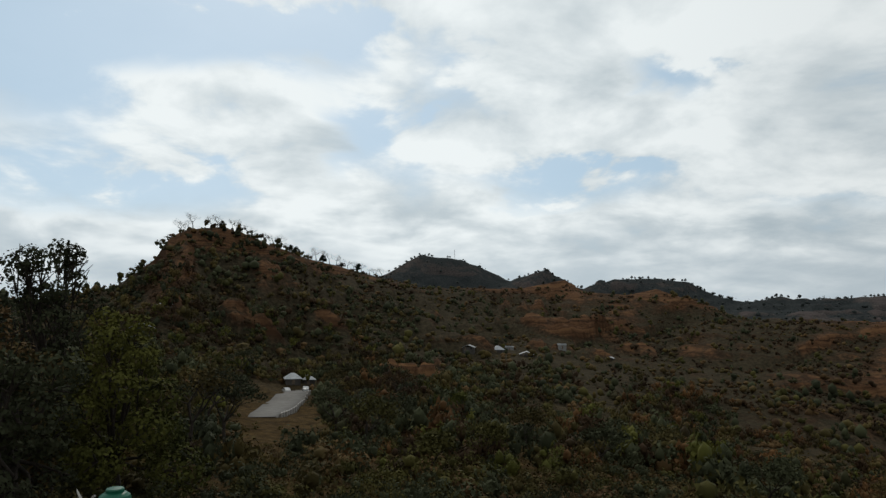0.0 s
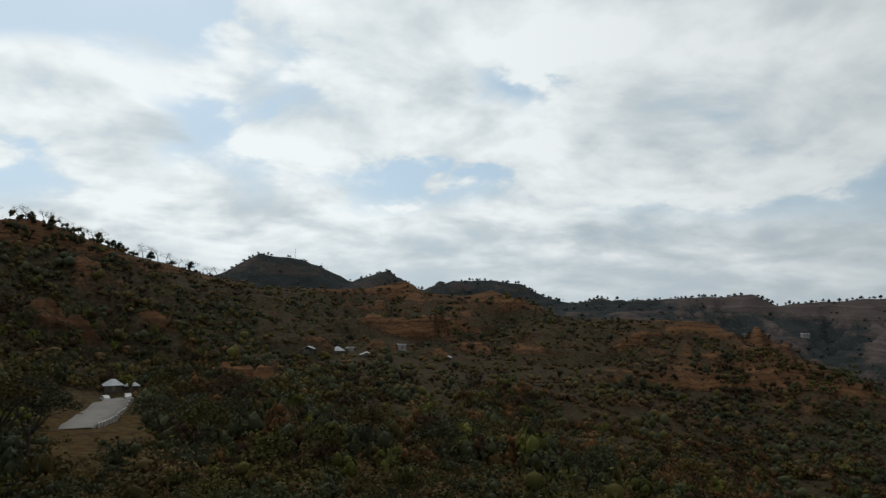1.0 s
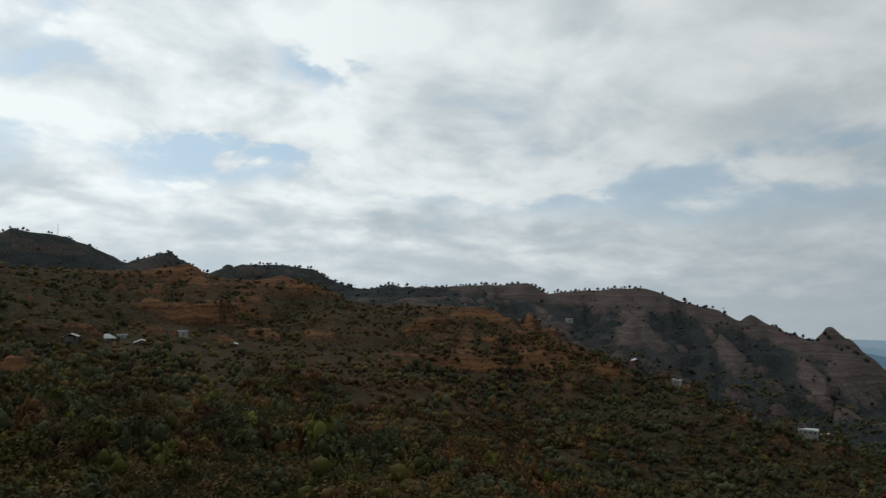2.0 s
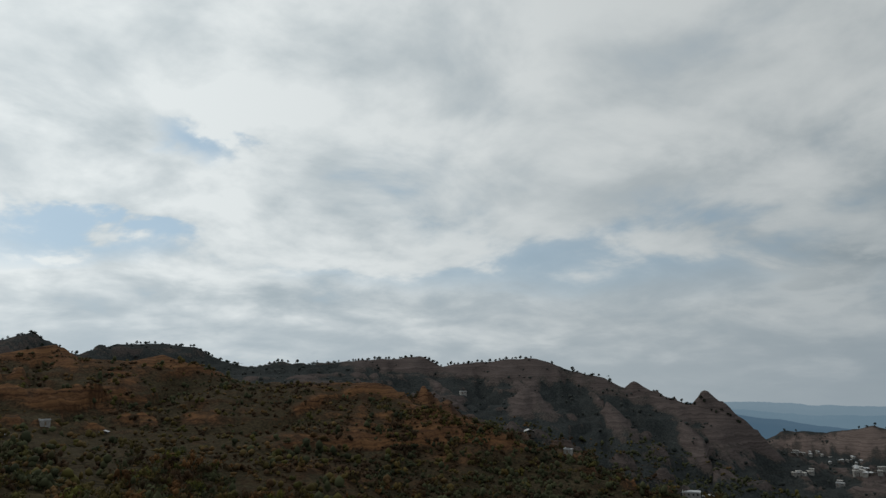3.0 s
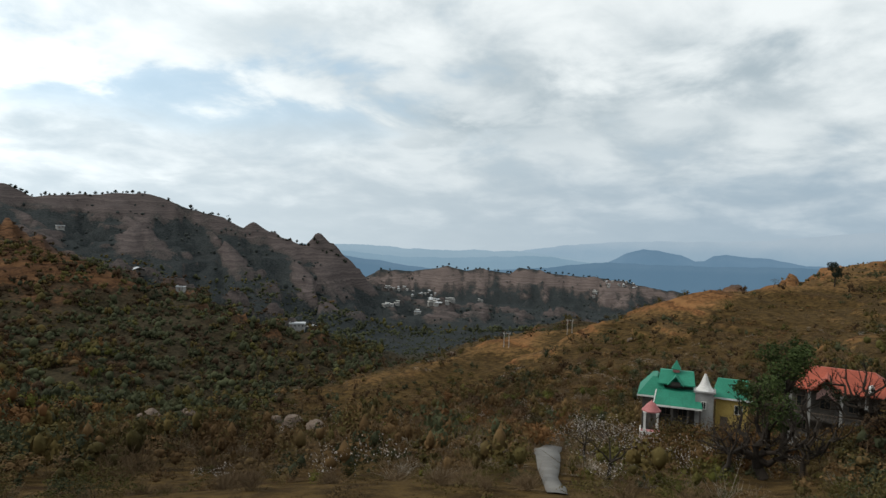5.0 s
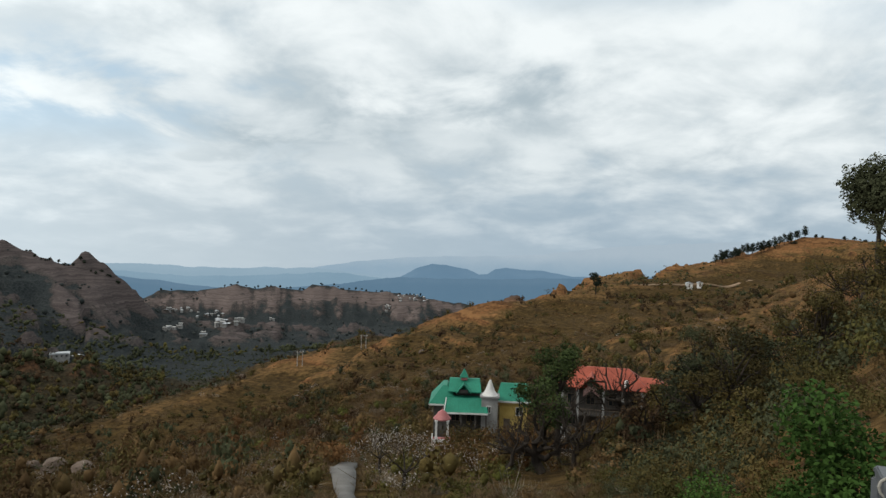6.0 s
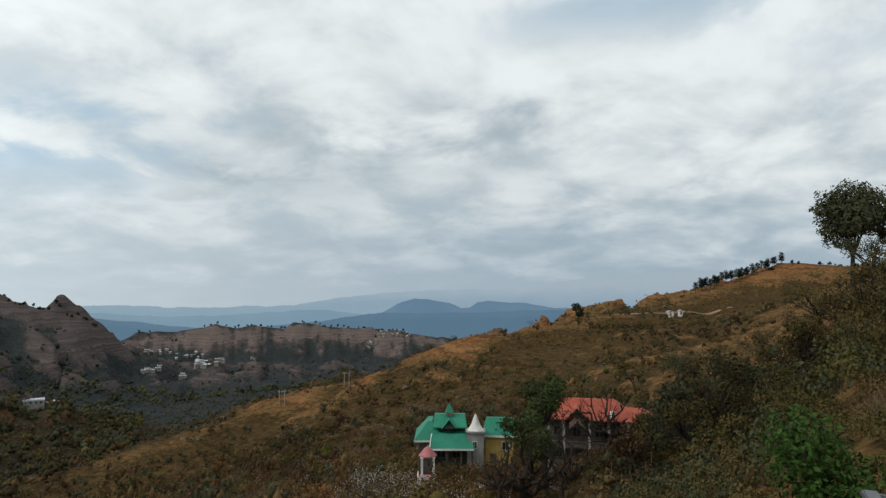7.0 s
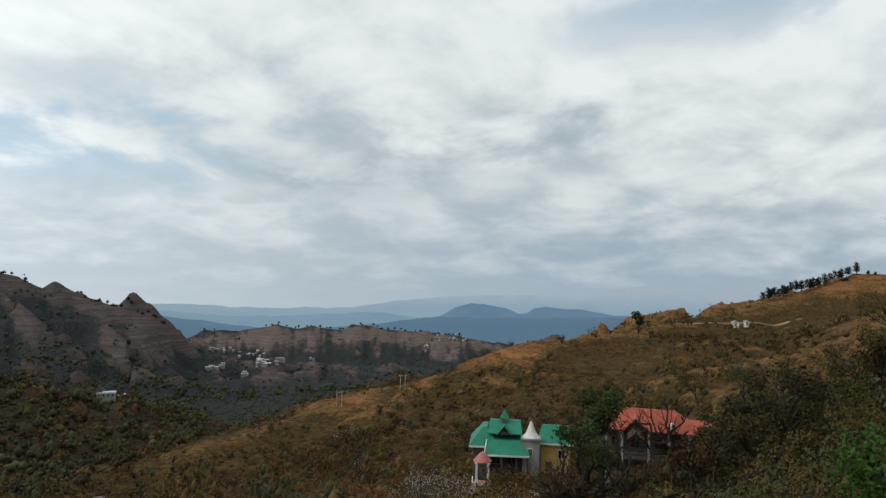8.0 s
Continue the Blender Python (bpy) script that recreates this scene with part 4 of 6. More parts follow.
    scatter("blossom_bush", "leafless bushes with pale pinkish blossom", BLOSSOM, at, rng.uniform(0.8, 1.7, len(at)), [leaf_blob(70, 0.045, cores=0) for _ in range(5)])


make_bushes()


def make_wood():
    # broad crowns of the wood on the valley side, in patches of one kind
    b = rng.uniform(-36, 47, 2300)
    r = np.sqrt(rng.uniform(52 ** 2, 340 ** 2, 2300))
    at = np.stack((r * np.sin(np.radians(b)), r * np.cos(np.radians(b))), -1)
    clump = fbm(at[:, 0] / 34, at[:, 1] / 34, 3, 61)
    ok = thinned(b, r, clump > -0.22) & ~((b > -3) & (b < 15) & (r > 235))
    for b0, b1, r0, r1 in LOW:
        ok &= ~((b > b0) & (b < b1) & (r > r0) & (r < r1))
    size = 1.6 + 2.6 * rng.uniform(0, 1, 2300) ** 1.6
    size *= np.clip(r / 110, 0.65, 1) * np.where(b > 22, 0.75, 1.0)
    kind = rng.uniform(0, 1, 2300) + 0.25 * fbm(at[:, 0] / 20, at[:, 1] / 20, 2, 64) + 0.010 * np.clip(b - 8, 0, 30)
    crowns = [leaf_blob(140, 0.1, 1.0, 9, 4) for _ in range(8)]
    rows = ((-9, 0.32, DARK_GREEN, "dark_wood", "dark green crowns of the valley wood"), (0.32, 0.55, OLIVE, "olive_wood", "olive crowns of the valley wood"),
            (0.55, 0.68, SPRING, "spring_wood", "yellow-green crowns in fresh leaf"), (0.68, 1.0, DARK_BRUSH, "brown_wood", "dark brown half-bare crowns of the wood"),
            (1.0, 9, RUST, "rust_wood", "rust-brown crowns in dry leaf"))
    for low, high, leaf, name, label in rows:
        mine = ok & (kind >= low) & (kind < high)
        scatter(name, label, leaf, at[mine], size[mine], crowns, (1.0, 1.7))
    # the upper wood, below the cliffs and in the valley
    b = rng.uniform(-34, 66, 5200)
    r = np.sqrt(rng.uniform(190 ** 2, 520 ** 2, 5200))
    at = np.stack((r * np.sin(np.radians(b)), r * np.cos(np.radians(b))), -1)
    wooded = np.clip((16 - b) / 10, 0, 1) * np.clip((470 - r) / 60, 0, 1) + np.clip((b - 30) / 12, 0, 1) * np.clip((r - spur_line(np.maximum(b, 40)) - 10) / 30, 0, 1)
    ok = thinned(b, r, wooded + 0.5 * fbm(at[:, 0] / 45, at[:, 1] / 45, 3, 66) > 0.45) & ~((b > -2) & (b < 14) & (r > 330))
    size = 1.9 + 2.0 * rng.uniform(0, 1, 5200) ** 1.6
    kind = rng.uniform(0, 1, 5200) + 0.5 * fbm(at[:, 0] / 60, at[:, 1] / 60, 3, 67)
    coarse = [leaf_blob(28, 0.15, 0.95, 9, 4, 1, 0.7) for _ in range(8)]
    for low, high, leaf, name, label in ((-9, 0.4, DARK_GREEN, "upper_dark_wood", "dark green crowns of the upper wood"), (0.4, 0.68, OLIVE, "upper_olive_wood", "olive crowns of the upper wood"),
                                         (0.68, 1.0, DARK_BRUSH, "upper_brown_wood", "dark brown half-bare crowns of the upper wood"), (1.0, 9, YELLOW_GREEN, "upper_spring_wood", "yellow-green crowns of the upper wood")):
        mine = ok & (kind >= low) & (kind < high)
        scatter(name, label, leaf, at[mine], size[mine], coarse, (0.9, 1.4))
    # dark thickets in the folds of the red ridge; their darkness replaces cloud shade
    b = rng.uniform(-22, 58, 5000)
    r = np.sqrt(rng.uniform(290 ** 2, 640 ** 2, 5000))
    at = np.stack((r * np.sin(np.radians(b)), r * np.cos(np.radians(b))), -1)
    fold = (ground_height(at[:, 0] + 14, at[:, 1]) + ground_height(at[:, 0] - 14, at[:, 1]) + ground_height(at[:, 0], at[:, 1] + 14) + ground_height(at[:, 0], at[:, 1] - 14)) / 4 - ground_height(at[:, 0], at[:, 1])
    ok = thinned(b, r, 0.35 * np.clip(fold, -1.2, 2) + fbm(at[:, 0] / 55, at[:, 1] / 55, 4, 71) + 0.02 * np.clip(b - 20, 0, 20) > -0.06) & ~((b > -2) & (b < 14) & (r > 350) & (r < 480))
    scatter("thicket", "dark brown thickets in the folds of the ridge", DARK_BRUSH, at[ok], 1.2 + 2.4 * rng.uniform(0, 1, ok.sum()) ** 2, [leaf_blob(4, 0.2, 0.8, 6, 2, 1, 0.95) for _ in range(8)], (0.7, 1.2))
    # larger rounded shrubs on the near slope
    b = rng.uniform(44, 100, 420)
    r = np.sqrt(rng.uniform(46 ** 2, 190 ** 2, 420))
    at = np.stack((r * np.sin(np.radians(b)), r * np.cos(np.radians(b))), -1)
    ok = thinned(b, r, fbm(at[:, 0] / 26, at[:, 1] / 26, 3, 77) > -0.12)
    for b0, b1, r0, r1 in LOW + ((84, 107, 40, 105),):
        ok &= ~((b > b0) & (b < b1) & (r > r0) & (r < r1))
    size = rng.uniform(1.2, 2.3, 420)
    rounds = [leaf_blob(330, 0.065, 1.0, 9, 3) for _ in range(6)]
    u = (np.arange(420) * 0.618) % 1
    for low, high, leaf, name, label in ((0, 0.42, RUST, "round_rust_shrub", "rounded rust-brown shrubs on the near slope"), (0.42, 0.7, DARK_BRUSH, "round_dark_shrub", "rounded dark brown shrubs on the near slope"),
                                         (0.7, 0.88, OLIVE, "round_olive_shrub", "rounded olive shrubs on the near slope"), (0.88, 1, SPRING, "round_spring_shrub", "rounded yellow-green shrubs on the near slope")):
        mine = ok & (u >= low) & (u < high)
        scatter(name, label, leaf, at[mine], size[mine], rounds, (0.9, 1.3))
    # brush that grows along the terrace walls, level by level
    b = rng.uniform(54, 116, 20000)
    r = np.sqrt(rng.uniform(95 ** 2, 440 ** 2, 20000))
    at = np.stack((r * np.sin(np.radians(b)), r * np.cos(np.radians(b))), -1)
    level = np.mod(ground_height(at[:, 0], at[:, 1]) + 0.5 * fbm(at[:, 0] / 40, at[:, 1] / 40, 3, 83), 2.7)
    ok = thinned(b, r, (level < 0.5) & (fbm(at[:, 0] / 24, at[:, 1] / 24, 3, 85) > -0.2))
    low = [leaf_blob(14, 0.17, 0.7, 6, 1) for _ in range(6)]
    dark = ok & (rng.uniform(0, 1, 20000) < 0.6)
    scatter("terrace_brush", "dark brown brush along the terrace walls", DARK_BRUSH, at[dark], rng.uniform(0.45, 1.0, dark.sum()), low, (0.7, 1.2))
    scatter("terrace_shrub", "rust-brown shrubs along the terrace walls", RUST, at[ok & ~dark], rng.uniform(0.5, 1.2, (ok & ~dark).sum()), low, (0.7, 1.3))
    # scattered darker shrubs on the terraces above the houses
    b = rng.uniform(58, 116, 1500)
    r = np.sqrt(rng.uniform(100 ** 2, 400 ** 2, 1500))
    at = np.stack((r * np.sin(np.radians(b)), r * np.cos(np.radians(b))), -1)
    ok = thinned(b, r, fbm(at[:, 0] / 30, at[:, 1] / 30, 3, 87) > -0.06)
    u = (np.arange(1500) * 0.618) % 1
    for lo, hi, leaf, name, label in ((0, 0.4, DARK_BRUSH, "terrace_thicket", "dark brown shrubs on the terraces"), (0.4, 0.8, OLIVE, "terrace_bush", "olive bushes on the terraces"),
                                      (0.8, 1, DARK_GREEN, "terrace_green_bush", "dark green bushes on the terraces")):
        mine = ok & (u >= lo) & (u < hi)
        scatter(name, label, leaf, at[mine], 1.1 + 1.7 * rng.uniform(0, 1, mine.sum()) ** 2, [leaf_blob(64, 0.12, 1.0, 7, 2) for _ in range(5)], (0.9, 1.5))
    # pale blossom and fresh leaf on the near slope
    b = rng.uniform(56, 97, 210)
    r = np.sqrt(rng.uniform(34 ** 2, 125 ** 2, 210))
    at = np.stack((r * np.sin(np.radians(b)), r * np.cos(np.radians(b))), -1)
    ok = thinned(b, r, fbm(at[:, 0] / 14, at[:, 1] / 14, 2, 89) > -0.1)
    scatter("slope_blossom", "pale blossoming shrubs on the near slope", BLOSSOM, at[ok][::2], rng.uniform(1.0, 1.8, len(at[ok][::2])), [leaf_blob(80, 0.04, 1.0, 9, 0) for _ in range(5)], (0.9, 1.4))
    scatter("slope_spring_bush", "yellow-green shrubs on the near slope", SPRING, at[ok][1::2], rng.uniform(0.6, 1.2, len(at[ok][1::2])), [leaf_blob(240, 0.055, 1.0, 8, 1) for _ in range(5)], (0.9, 1.4))
    # brush that hides the foot of the houses
    b = rng.uniform(86.6, 105.8, 150)
    r = np.where(b < 97.6, rng.uniform(64, 79, 150), rng.uniform(76, 93, 150))
    at = np.stack((r * np.sin(np.radians(b)), r * np.cos(np.radians(b))), -1)
    size = rng.uniform(1.0, 1.9, 150)
    ends = (0, 50, 95, 125, 150)
    for i, (leaf, name, label) in enumerate(((DRY, "foot_brush", "brown brush before the houses"), (RUST, "foot_shrub", "rust-brown shrubs before the houses"),
                                             (OLIVE, "foot_bush", "olive bushes before the houses"), (BLOSSOM, "foot_blossom", "pale blossoming shrubs before the houses"))):
        mine = slice(ends[i], ends[i + 1])
        scatter(name, label, leaf, at[mine], size[mine], [leaf_blob(90 if leaf is BLOSSOM else 260, 0.04 if leaf is BLOSSOM else 0.065, 1.0, 8, 0 if leaf is BLOSSOM else 1) for _ in range(4)], (1.0, 1.5))


make_wood()


def make_house_brush():
    """Tall tangled brush that hides the lower walls of the green-roofed house."""
    for leaf, name, label, seed in ((DRY, "tall_brush", "tall brown brush below the green-roofed house", 1), (OLIVE, "tall_bush", "tall olive bushes below the green-roofed house", 2),
                                    (RUST, "tall_thicket", "rust-brown thicket below the green-roofed house", 3)):
        g = np.random.default_rng(500 + seed)
        b, r = g.uniform(89.8, 97.0, 16), g.uniform(78, 85, 16)
        at = np.stack((r * np.sin(np.radians(b)), r * np.cos(np.radians(b))), -1)
        scatter(name, label, leaf, at, g.uniform(1.7, 2.5, 16), [leaf_blob(420, 0.05, 1.0, 12, 0) for _ in range(4)], (1.1, 1.5))


make_house_brush()


# ---- trees ----
def limb_net(gen, height, spread, levels, lean=0.0, twist=0.35, fork=3, first=0.38):
    """Segments of a trunk and its limbs (start, end, radii), and the tips."""
    segs, tips = [], []
    todo = [(np.zeros(3), np.array([lean, 0.0, 1.0]), height * first, height * 0.028 + 0.04, 0)]
    while todo:
        p, d, length, rad, level = todo.pop()
        bits = 3 if level < 2 else 2
        for k in range(bits):
            d = d / np.linalg.norm(d) + gen.normal(0, twist * 0.4, 3)
            d[2] += 0.05
            d = d / np.linalg.norm(d)
            q = p + d * length / bits
            r2 = rad * 0.86
            segs.append((p, q, rad, r2))
            p, rad = q, r2
        if level >= levels:
            tips.append(p)
            continue
        for k in range(fork + (1 if level == 0 else 0)):
            a = math.tau * (k + gen.uniform(-0.3, 0.3)) / fork + level
            e = d * gen.uniform(0.55, 1.0) + spread * np.array([math.cos(a), math.sin(a), gen.uniform(-0.1, 0.35)])
            todo.append((p, e, length * gen.uniform(0.6, 0.8), rad * 0.66, level + 1))
    return segs, np.array(tips)


def limbs_mesh(segs, sides=5):
    verts, faces = [], []
    for p, q, r0, r1 in segs:
        d = (q - p) / np.linalg.norm(q - p)
        u = np.cross(d, (0.3, 0.9, 0.2))
        u /= np.linalg.norm(u)
        w = np.cross(d, u)
        base = len(verts)
        for c, r in ((p, r0), (q, r1)):
            for k in range(sides):
                a = math.tau * k / sides
                verts.append(c + r * (u * math.cos(a) + w * math.sin(a)))
        for k in range(sides):
            faces.append((base + k, base + (k + 1) % sides, base + sides + (k + 1) % sides, base + sides + k))
    return np.array(verts), np.array(faces)


def leaves_round(gen, tips, per_tip, puff, size, flat=0.7):
    at = np.repeat(tips, per_tip, 0)
    out = gen.normal(0, 1, at.shape)
    out /= np.linalg.norm(out, axis=1)[:, None]
    mid = at + out * (puff * gen.uniform(0.25, 1.0, len(at)) ** 0.6)[:, None] * (1, 1, flat)
    a = gen.normal(0, 1, at.shape)
    a /= np.linalg.norm(a, axis=1)[:, None]
    b = np.cross(out + gen.normal(0, 0.6, at.shape), a)
    b /= np.linalg.norm(b, axis=1)[:, None]
    s = (size * gen.uniform(0.6, 1.4, len(at)))[:, None]
    quad = np.stack((mid + a * s, mid + b * s * 0.55, mid - a * s, mid - b * s * 0.55), 1).reshape(-1, 3)
    return quad, np.arange(len(quad)).reshape(-1, 4)


def tree(label, at, height, spread=0.7, levels=3, leaf=OLIVE, per_tip=16, puff=1.0, size=0.16, seed=1, lean=0.0, fork=3, first=0.38, twist=0.35, turn=0.0, group="", name="tree", flat=0.7):
    gen = np.random.default_rng(seed)
    ob = thing(name, label, "tree", at, turn, group)
    segs, tips = limb_net(gen, height, spread, levels, lean, twist, fork, first)
    if not lean == 0:
        segs = [(p, q, r0 * 1.35, r1 * 1.35) for p, q, r0, r1 in segs]
    top = max(float(tips[:, 2].max()), 0.1)
    k = (height - puff * flat * 0.8) / top if per_tip else height / top
    segs = [(p * k, q * k, r0, r1) for p, q, r0, r1 in segs]
    segs[0] = (segs[0][0] - np.array((0, 0, 0.6)), segs[0][1], segs[0][2] * 1.5, segs[0][3])
    array_part("trunk", *limbs_mesh(segs), BARK, ob, smooth=True)
    if per_tip:
        array_part("crown", *leaves_round(gen, tips * k, per_tip, puff, size, flat), leaf, ob)
    return ob


def crown_tree(label, at, trunk, lobes, leaf, count, size, seed, group=""):
    """A tree whose crown is a dense cluster of leafy lobes: rows of centre and radius."""
    gen = np.random.default_rng(seed)
    ob = thing("tree", label, "tree", at, 0, group)
    lobes = np.array(lobes, float)
    segs = []
    fork = np.array((0.0, 0.0, trunk))
    segs.append((np.array((0, 0, -0.8)), fork * 0.55 + (0.12, 0, 0), 0.42, 0.32))
    segs.append((fork * 0.55 + (0.12, 0, 0), fork, 0.32, 0.26))
    for x, y, z, r in lobes:
        tip = np.array((x, y, z))
        bend = fork + (tip - fork) * 0.5 + gen.normal(0, 0.25, 3)
        thick = 0.5 / math.sqrt(len(lobes))
        segs += [(fork, bend, thick, thick * 0.6), (bend, tip, thick * 0.6, 0.03)]
        for k in range(4):
            end = tip + gen.normal(0, 0.55, 3) * r
            segs.append((bend + (tip - bend) * 0.6, end, 0.05, 0.02))
    array_part("trunk", *limbs_mesh(segs, 6), BARK, ob, smooth=True)
    share = lobes[:, 3] ** 2 / (lobes[:, 3] ** 2).sum()
    quads = []
    for (x, y, z, r), f in zip(lobes, share):
        n = int(count * f)
        out = gen.normal(0, 1, (n, 3))
        out /= np.linalg.norm(out, axis=1)[:, None]
        bumpy = 1 + 0.18 * np.sin(out[:, 0] * 7 + seed) * np.sin(out[:, 1] * 6 + x) + 0.12 * np.sin(out[:, 2] * 9 + y)
        mid = np.array((x, y, z)) + out * (r * bumpy * gen.uniform(0.45, 1.0, n) ** 0.5)[:, None] * (1, 1, 0.85)
        a = gen.normal(0, 1, (n, 3))
        a -= out * (a * out).sum(1)[:, None] * 0.6
        a /= np.linalg.norm(a, axis=1)[:, None]
        b = np.cross(out + gen.normal(0, 0.5, (n, 3)), a)
        b /= np.linalg.norm(b, axis=1)[:, None]
        s = (size * gen.uniform(0.6, 1.4, n))[:, None]
        quads.append(np.stack((mid + a * s, mid + b * s * 0.6, mid - a * s, mid - b * s * 0.6), 1).reshape(-1, 3))
    quads = np.concatenate(quads)
    array_part("crown", quads, np.arange(len(quads)).reshape(-1, 4), leaf, ob)
    return ob


def crooked(gen, p, q, r0, r1, kinks=6, wild=0.13):
    """Short bent pieces of one limb from p to q."""
    p, q = np.array(p, float), np.array(q, float)
    reach = np.linalg.norm(q - p)
    stops = [p + (q - p) * k / kinks + (gen.normal(0, wild * reach / 2, 3) if 0 < k < kinks else 0) + np.array((0, 0, -0.12 * reach * math.sin(math.pi * k / kinks))) for k in range(kinks + 1)]
    radii = np.linspace(r0, r1, kinks + 1)
    return [(a, b, u, v) for a, b, u, v in zip(stops, stops[1:], radii, radii[1:])]


def crooked_tree(label, bearing, distance, fork, tips, girth, seed, lobes=(), leaves=0):
    """A gnarled tree with bare limbs that bend at every joint; lobes carry what leaves it has."""
    gen = np.random.default_rng(seed)
    ob = thing("tree", label, "tree", spot_at(bearing, distance), -bearing)
    fork = np.array(fork, float)
    segs = crooked(gen, (0, 0, -0.8), fork, girth * 1.25, girth, 4, 0.1)
    for tip in tips:
        limb = crooked(gen, fork, tip, girth * 0.62, 0.07)
        segs += limb
        for k in (2, 3, 4, 5):
            for _ in range(2):
                start = limb[k][0]
                end = start + gen.normal(0, 0.75, 3) + (np.array(tip) - fork) * 0.16 + (0, 0, 0.5)
                twig = crooked(gen, start, end, 0.07, 0.025, 3, 0.2)
                segs += twig
                for _ in range(3):
                    segs.append((twig[2][0], twig[2][1] + gen.normal(0, 0.38, 3) + (0, 0, 0.2), 0.025, 0.01))
    array_part("trunk", *limbs_mesh(segs, 6), BARK, ob, smooth=True)
    if leaves:
        quads = []
        for x, y, z, r in lobes:
            quads.append(leaves_round(gen, np.array(((x, y, z),)), int(leaves / len(lobes)), r, 0.13, 0.85)[0])
        quads = np.concatenate(quads)
        array_part("crown", quads, np.arange(len(quads)).reshape(-1, 4), MID_GREEN, ob)
    return ob


def make_trees():
    # the big rounded tree on the near hill and its neighbour
    crown_tree("tall dark green tree with a rounded dense crown on the hill", spot_at(121.2, 105), 6.0,
               ((-0.3, 0, 11.6, 3.9), (1.9, 1, 12.4, 3.2), (-2.2, -1, 12.2, 3.1), (0, 0, 13.4, 3.0), (-3.2, 1, 10.4, 2.4), (3.4, -1, 10.6, 2.5), (0.3, 1.5, 9.2, 2.5)),
               DARK_GREEN, 12000, 0.2, 3)
    crown_tree("spreading dark green tree with several low limbs", spot_at(124.6, 104), 4.0,
               ((-2.4, 0, 6.6, 1.7), (0.2, 0, 8.2, 1.9), (2.0, 1, 7.4, 2.1), (-0.8, 0.5, 5.4, 1.5), (3.4, 0, 5.6, 1.7), (-3.6, 0.4, 5.0, 1.1)),
               DARK_GREEN, 3600, 0.2, 4)
    # trees at the left edge of the view
    # bearing, distance, height, crown width
    left = ((-29.7, 47, 16.2, 2.9, DARK_GREEN), (-33.4, 50, 13.4, 4.2, DARK_GREEN), (-31.6, 64, 14.2, 4.0, DARK_GREEN), (-35.5, 40, 11.6, 3.6, DRY), (-28.2, 72, 13.4, 4.2, OLIVE),
            (-36.5, 62, 14.6, 4.5, DARK_GREEN), (-32.0, 36, 7.2, 2.6, DARK_GREEN), (-30.6, 43, 9.0, 2.6, DRY), (-33.0, 33, 7.6, 3.0, DARK_GREEN), (-28.6, 58, 10.6, 3.6, OLIVE))
    for k, (b, r, h, w, leaf) in enumerate(left):
        gen = np.random.default_rng(90 + k)
        lobes = [(gen.uniform(-0.8, 0.8) * w, gen.uniform(-0.8, 0.8) * w, h - w * gen.uniform(0.25, 2.4), w * gen.uniform(0.16, 0.42)) for _ in range(22)]
        lobes.append((0, 0, h - w * 0.25, w * 0.25))
        crown_tree("tall leafy tree with an uneven dark crown", spot_at(b, r), h * 0.45, lobes, leaf, 4200, 0.12, 90 + k, "trees beside the house")
    crown_tree("bushy yellow-green tree in fresh leaf", spot_at(-25.4, 41), 3.0,
               [(3.4 * math.cos(k * 2.4) * (1 - 0.045 * k), 2.6 * math.sin(k * 2.4) * (1 - 0.04 * k), 2.4 + 0.47 * k, 1.75 - 0.05 * k) for k in range(18)],
               SPRING, 11000, 0.12, 5)
    middle = ((-20.5, 78, 10.5, OLIVE), (-17.5, 92, 9.5, DARK_GREEN), (-19, 120, 10, DARK_GREEN), (-8.8, 105, 8.5, DARK_GREEN), (-6.3, 84, 7.8, YELLOW_GREEN), (-7.2, 150, 9, OLIVE), (-4, 110, 8, DARK_GREEN),
              (-1, 62, 5.5, YELLOW_GREEN), (3, 75, 6, YELLOW_GREEN), (7, 95, 7, OLIVE), (13, 85, 6.5, DARK_GREEN), (18, 110, 8, OLIVE), (25, 90, 6.5, DARK_GREEN), (33, 120, 8, OLIVE), (-17.8, 140, 8.5, DARK_GREEN),
              (-18, 170, 10, DARK_GREEN), (-16.5, 215, 10, DARK_GREEN), (-8.4, 200, 9, OLIVE), (-4, 190, 9, DRY), (-22.5, 100, 9, DARK_GREEN))
    for k, (b, r, h, leaf) in enumerate(middle):
        tree("leafy broad tree rising from the wooded slope", spot_at(b, r), h, 0.75, 3, leaf, 26, 0.95, 0.2, 30 + k, 0.0, 3, 0.3, group="trees on the wooded slope")
    # leafy crowns that close the view beside the red-roofed house
    for k, (b, r, h, w, leaf) in enumerate(((107.2, 66, 7.2, 3.0, OLIVE), (109.4, 60, 8.0, 3.2, DARK_GREEN), (111.8, 56, 8.8, 3.4, OLIVE), (105.4, 62, 5.2, 2.4, DARK_BRUSH), (113.0, 72, 8.2, 3.2, DARK_GREEN))):
        gen = np.random.default_rng(400 + k)
        lobes = [(gen.uniform(-0.75, 0.75) * w, gen.uniform(-0.75, 0.75) * w, h - w * gen.uniform(0.25, 1.9), w * gen.uniform(0.2, 0.42)) for _ in range(18)]
        crown_tree("leafy broad tree on the bushy bank beside the house", spot_at(b, r), h * 0.4, lobes, leaf, 3600, 0.12, 400 + k, "trees on the bank")
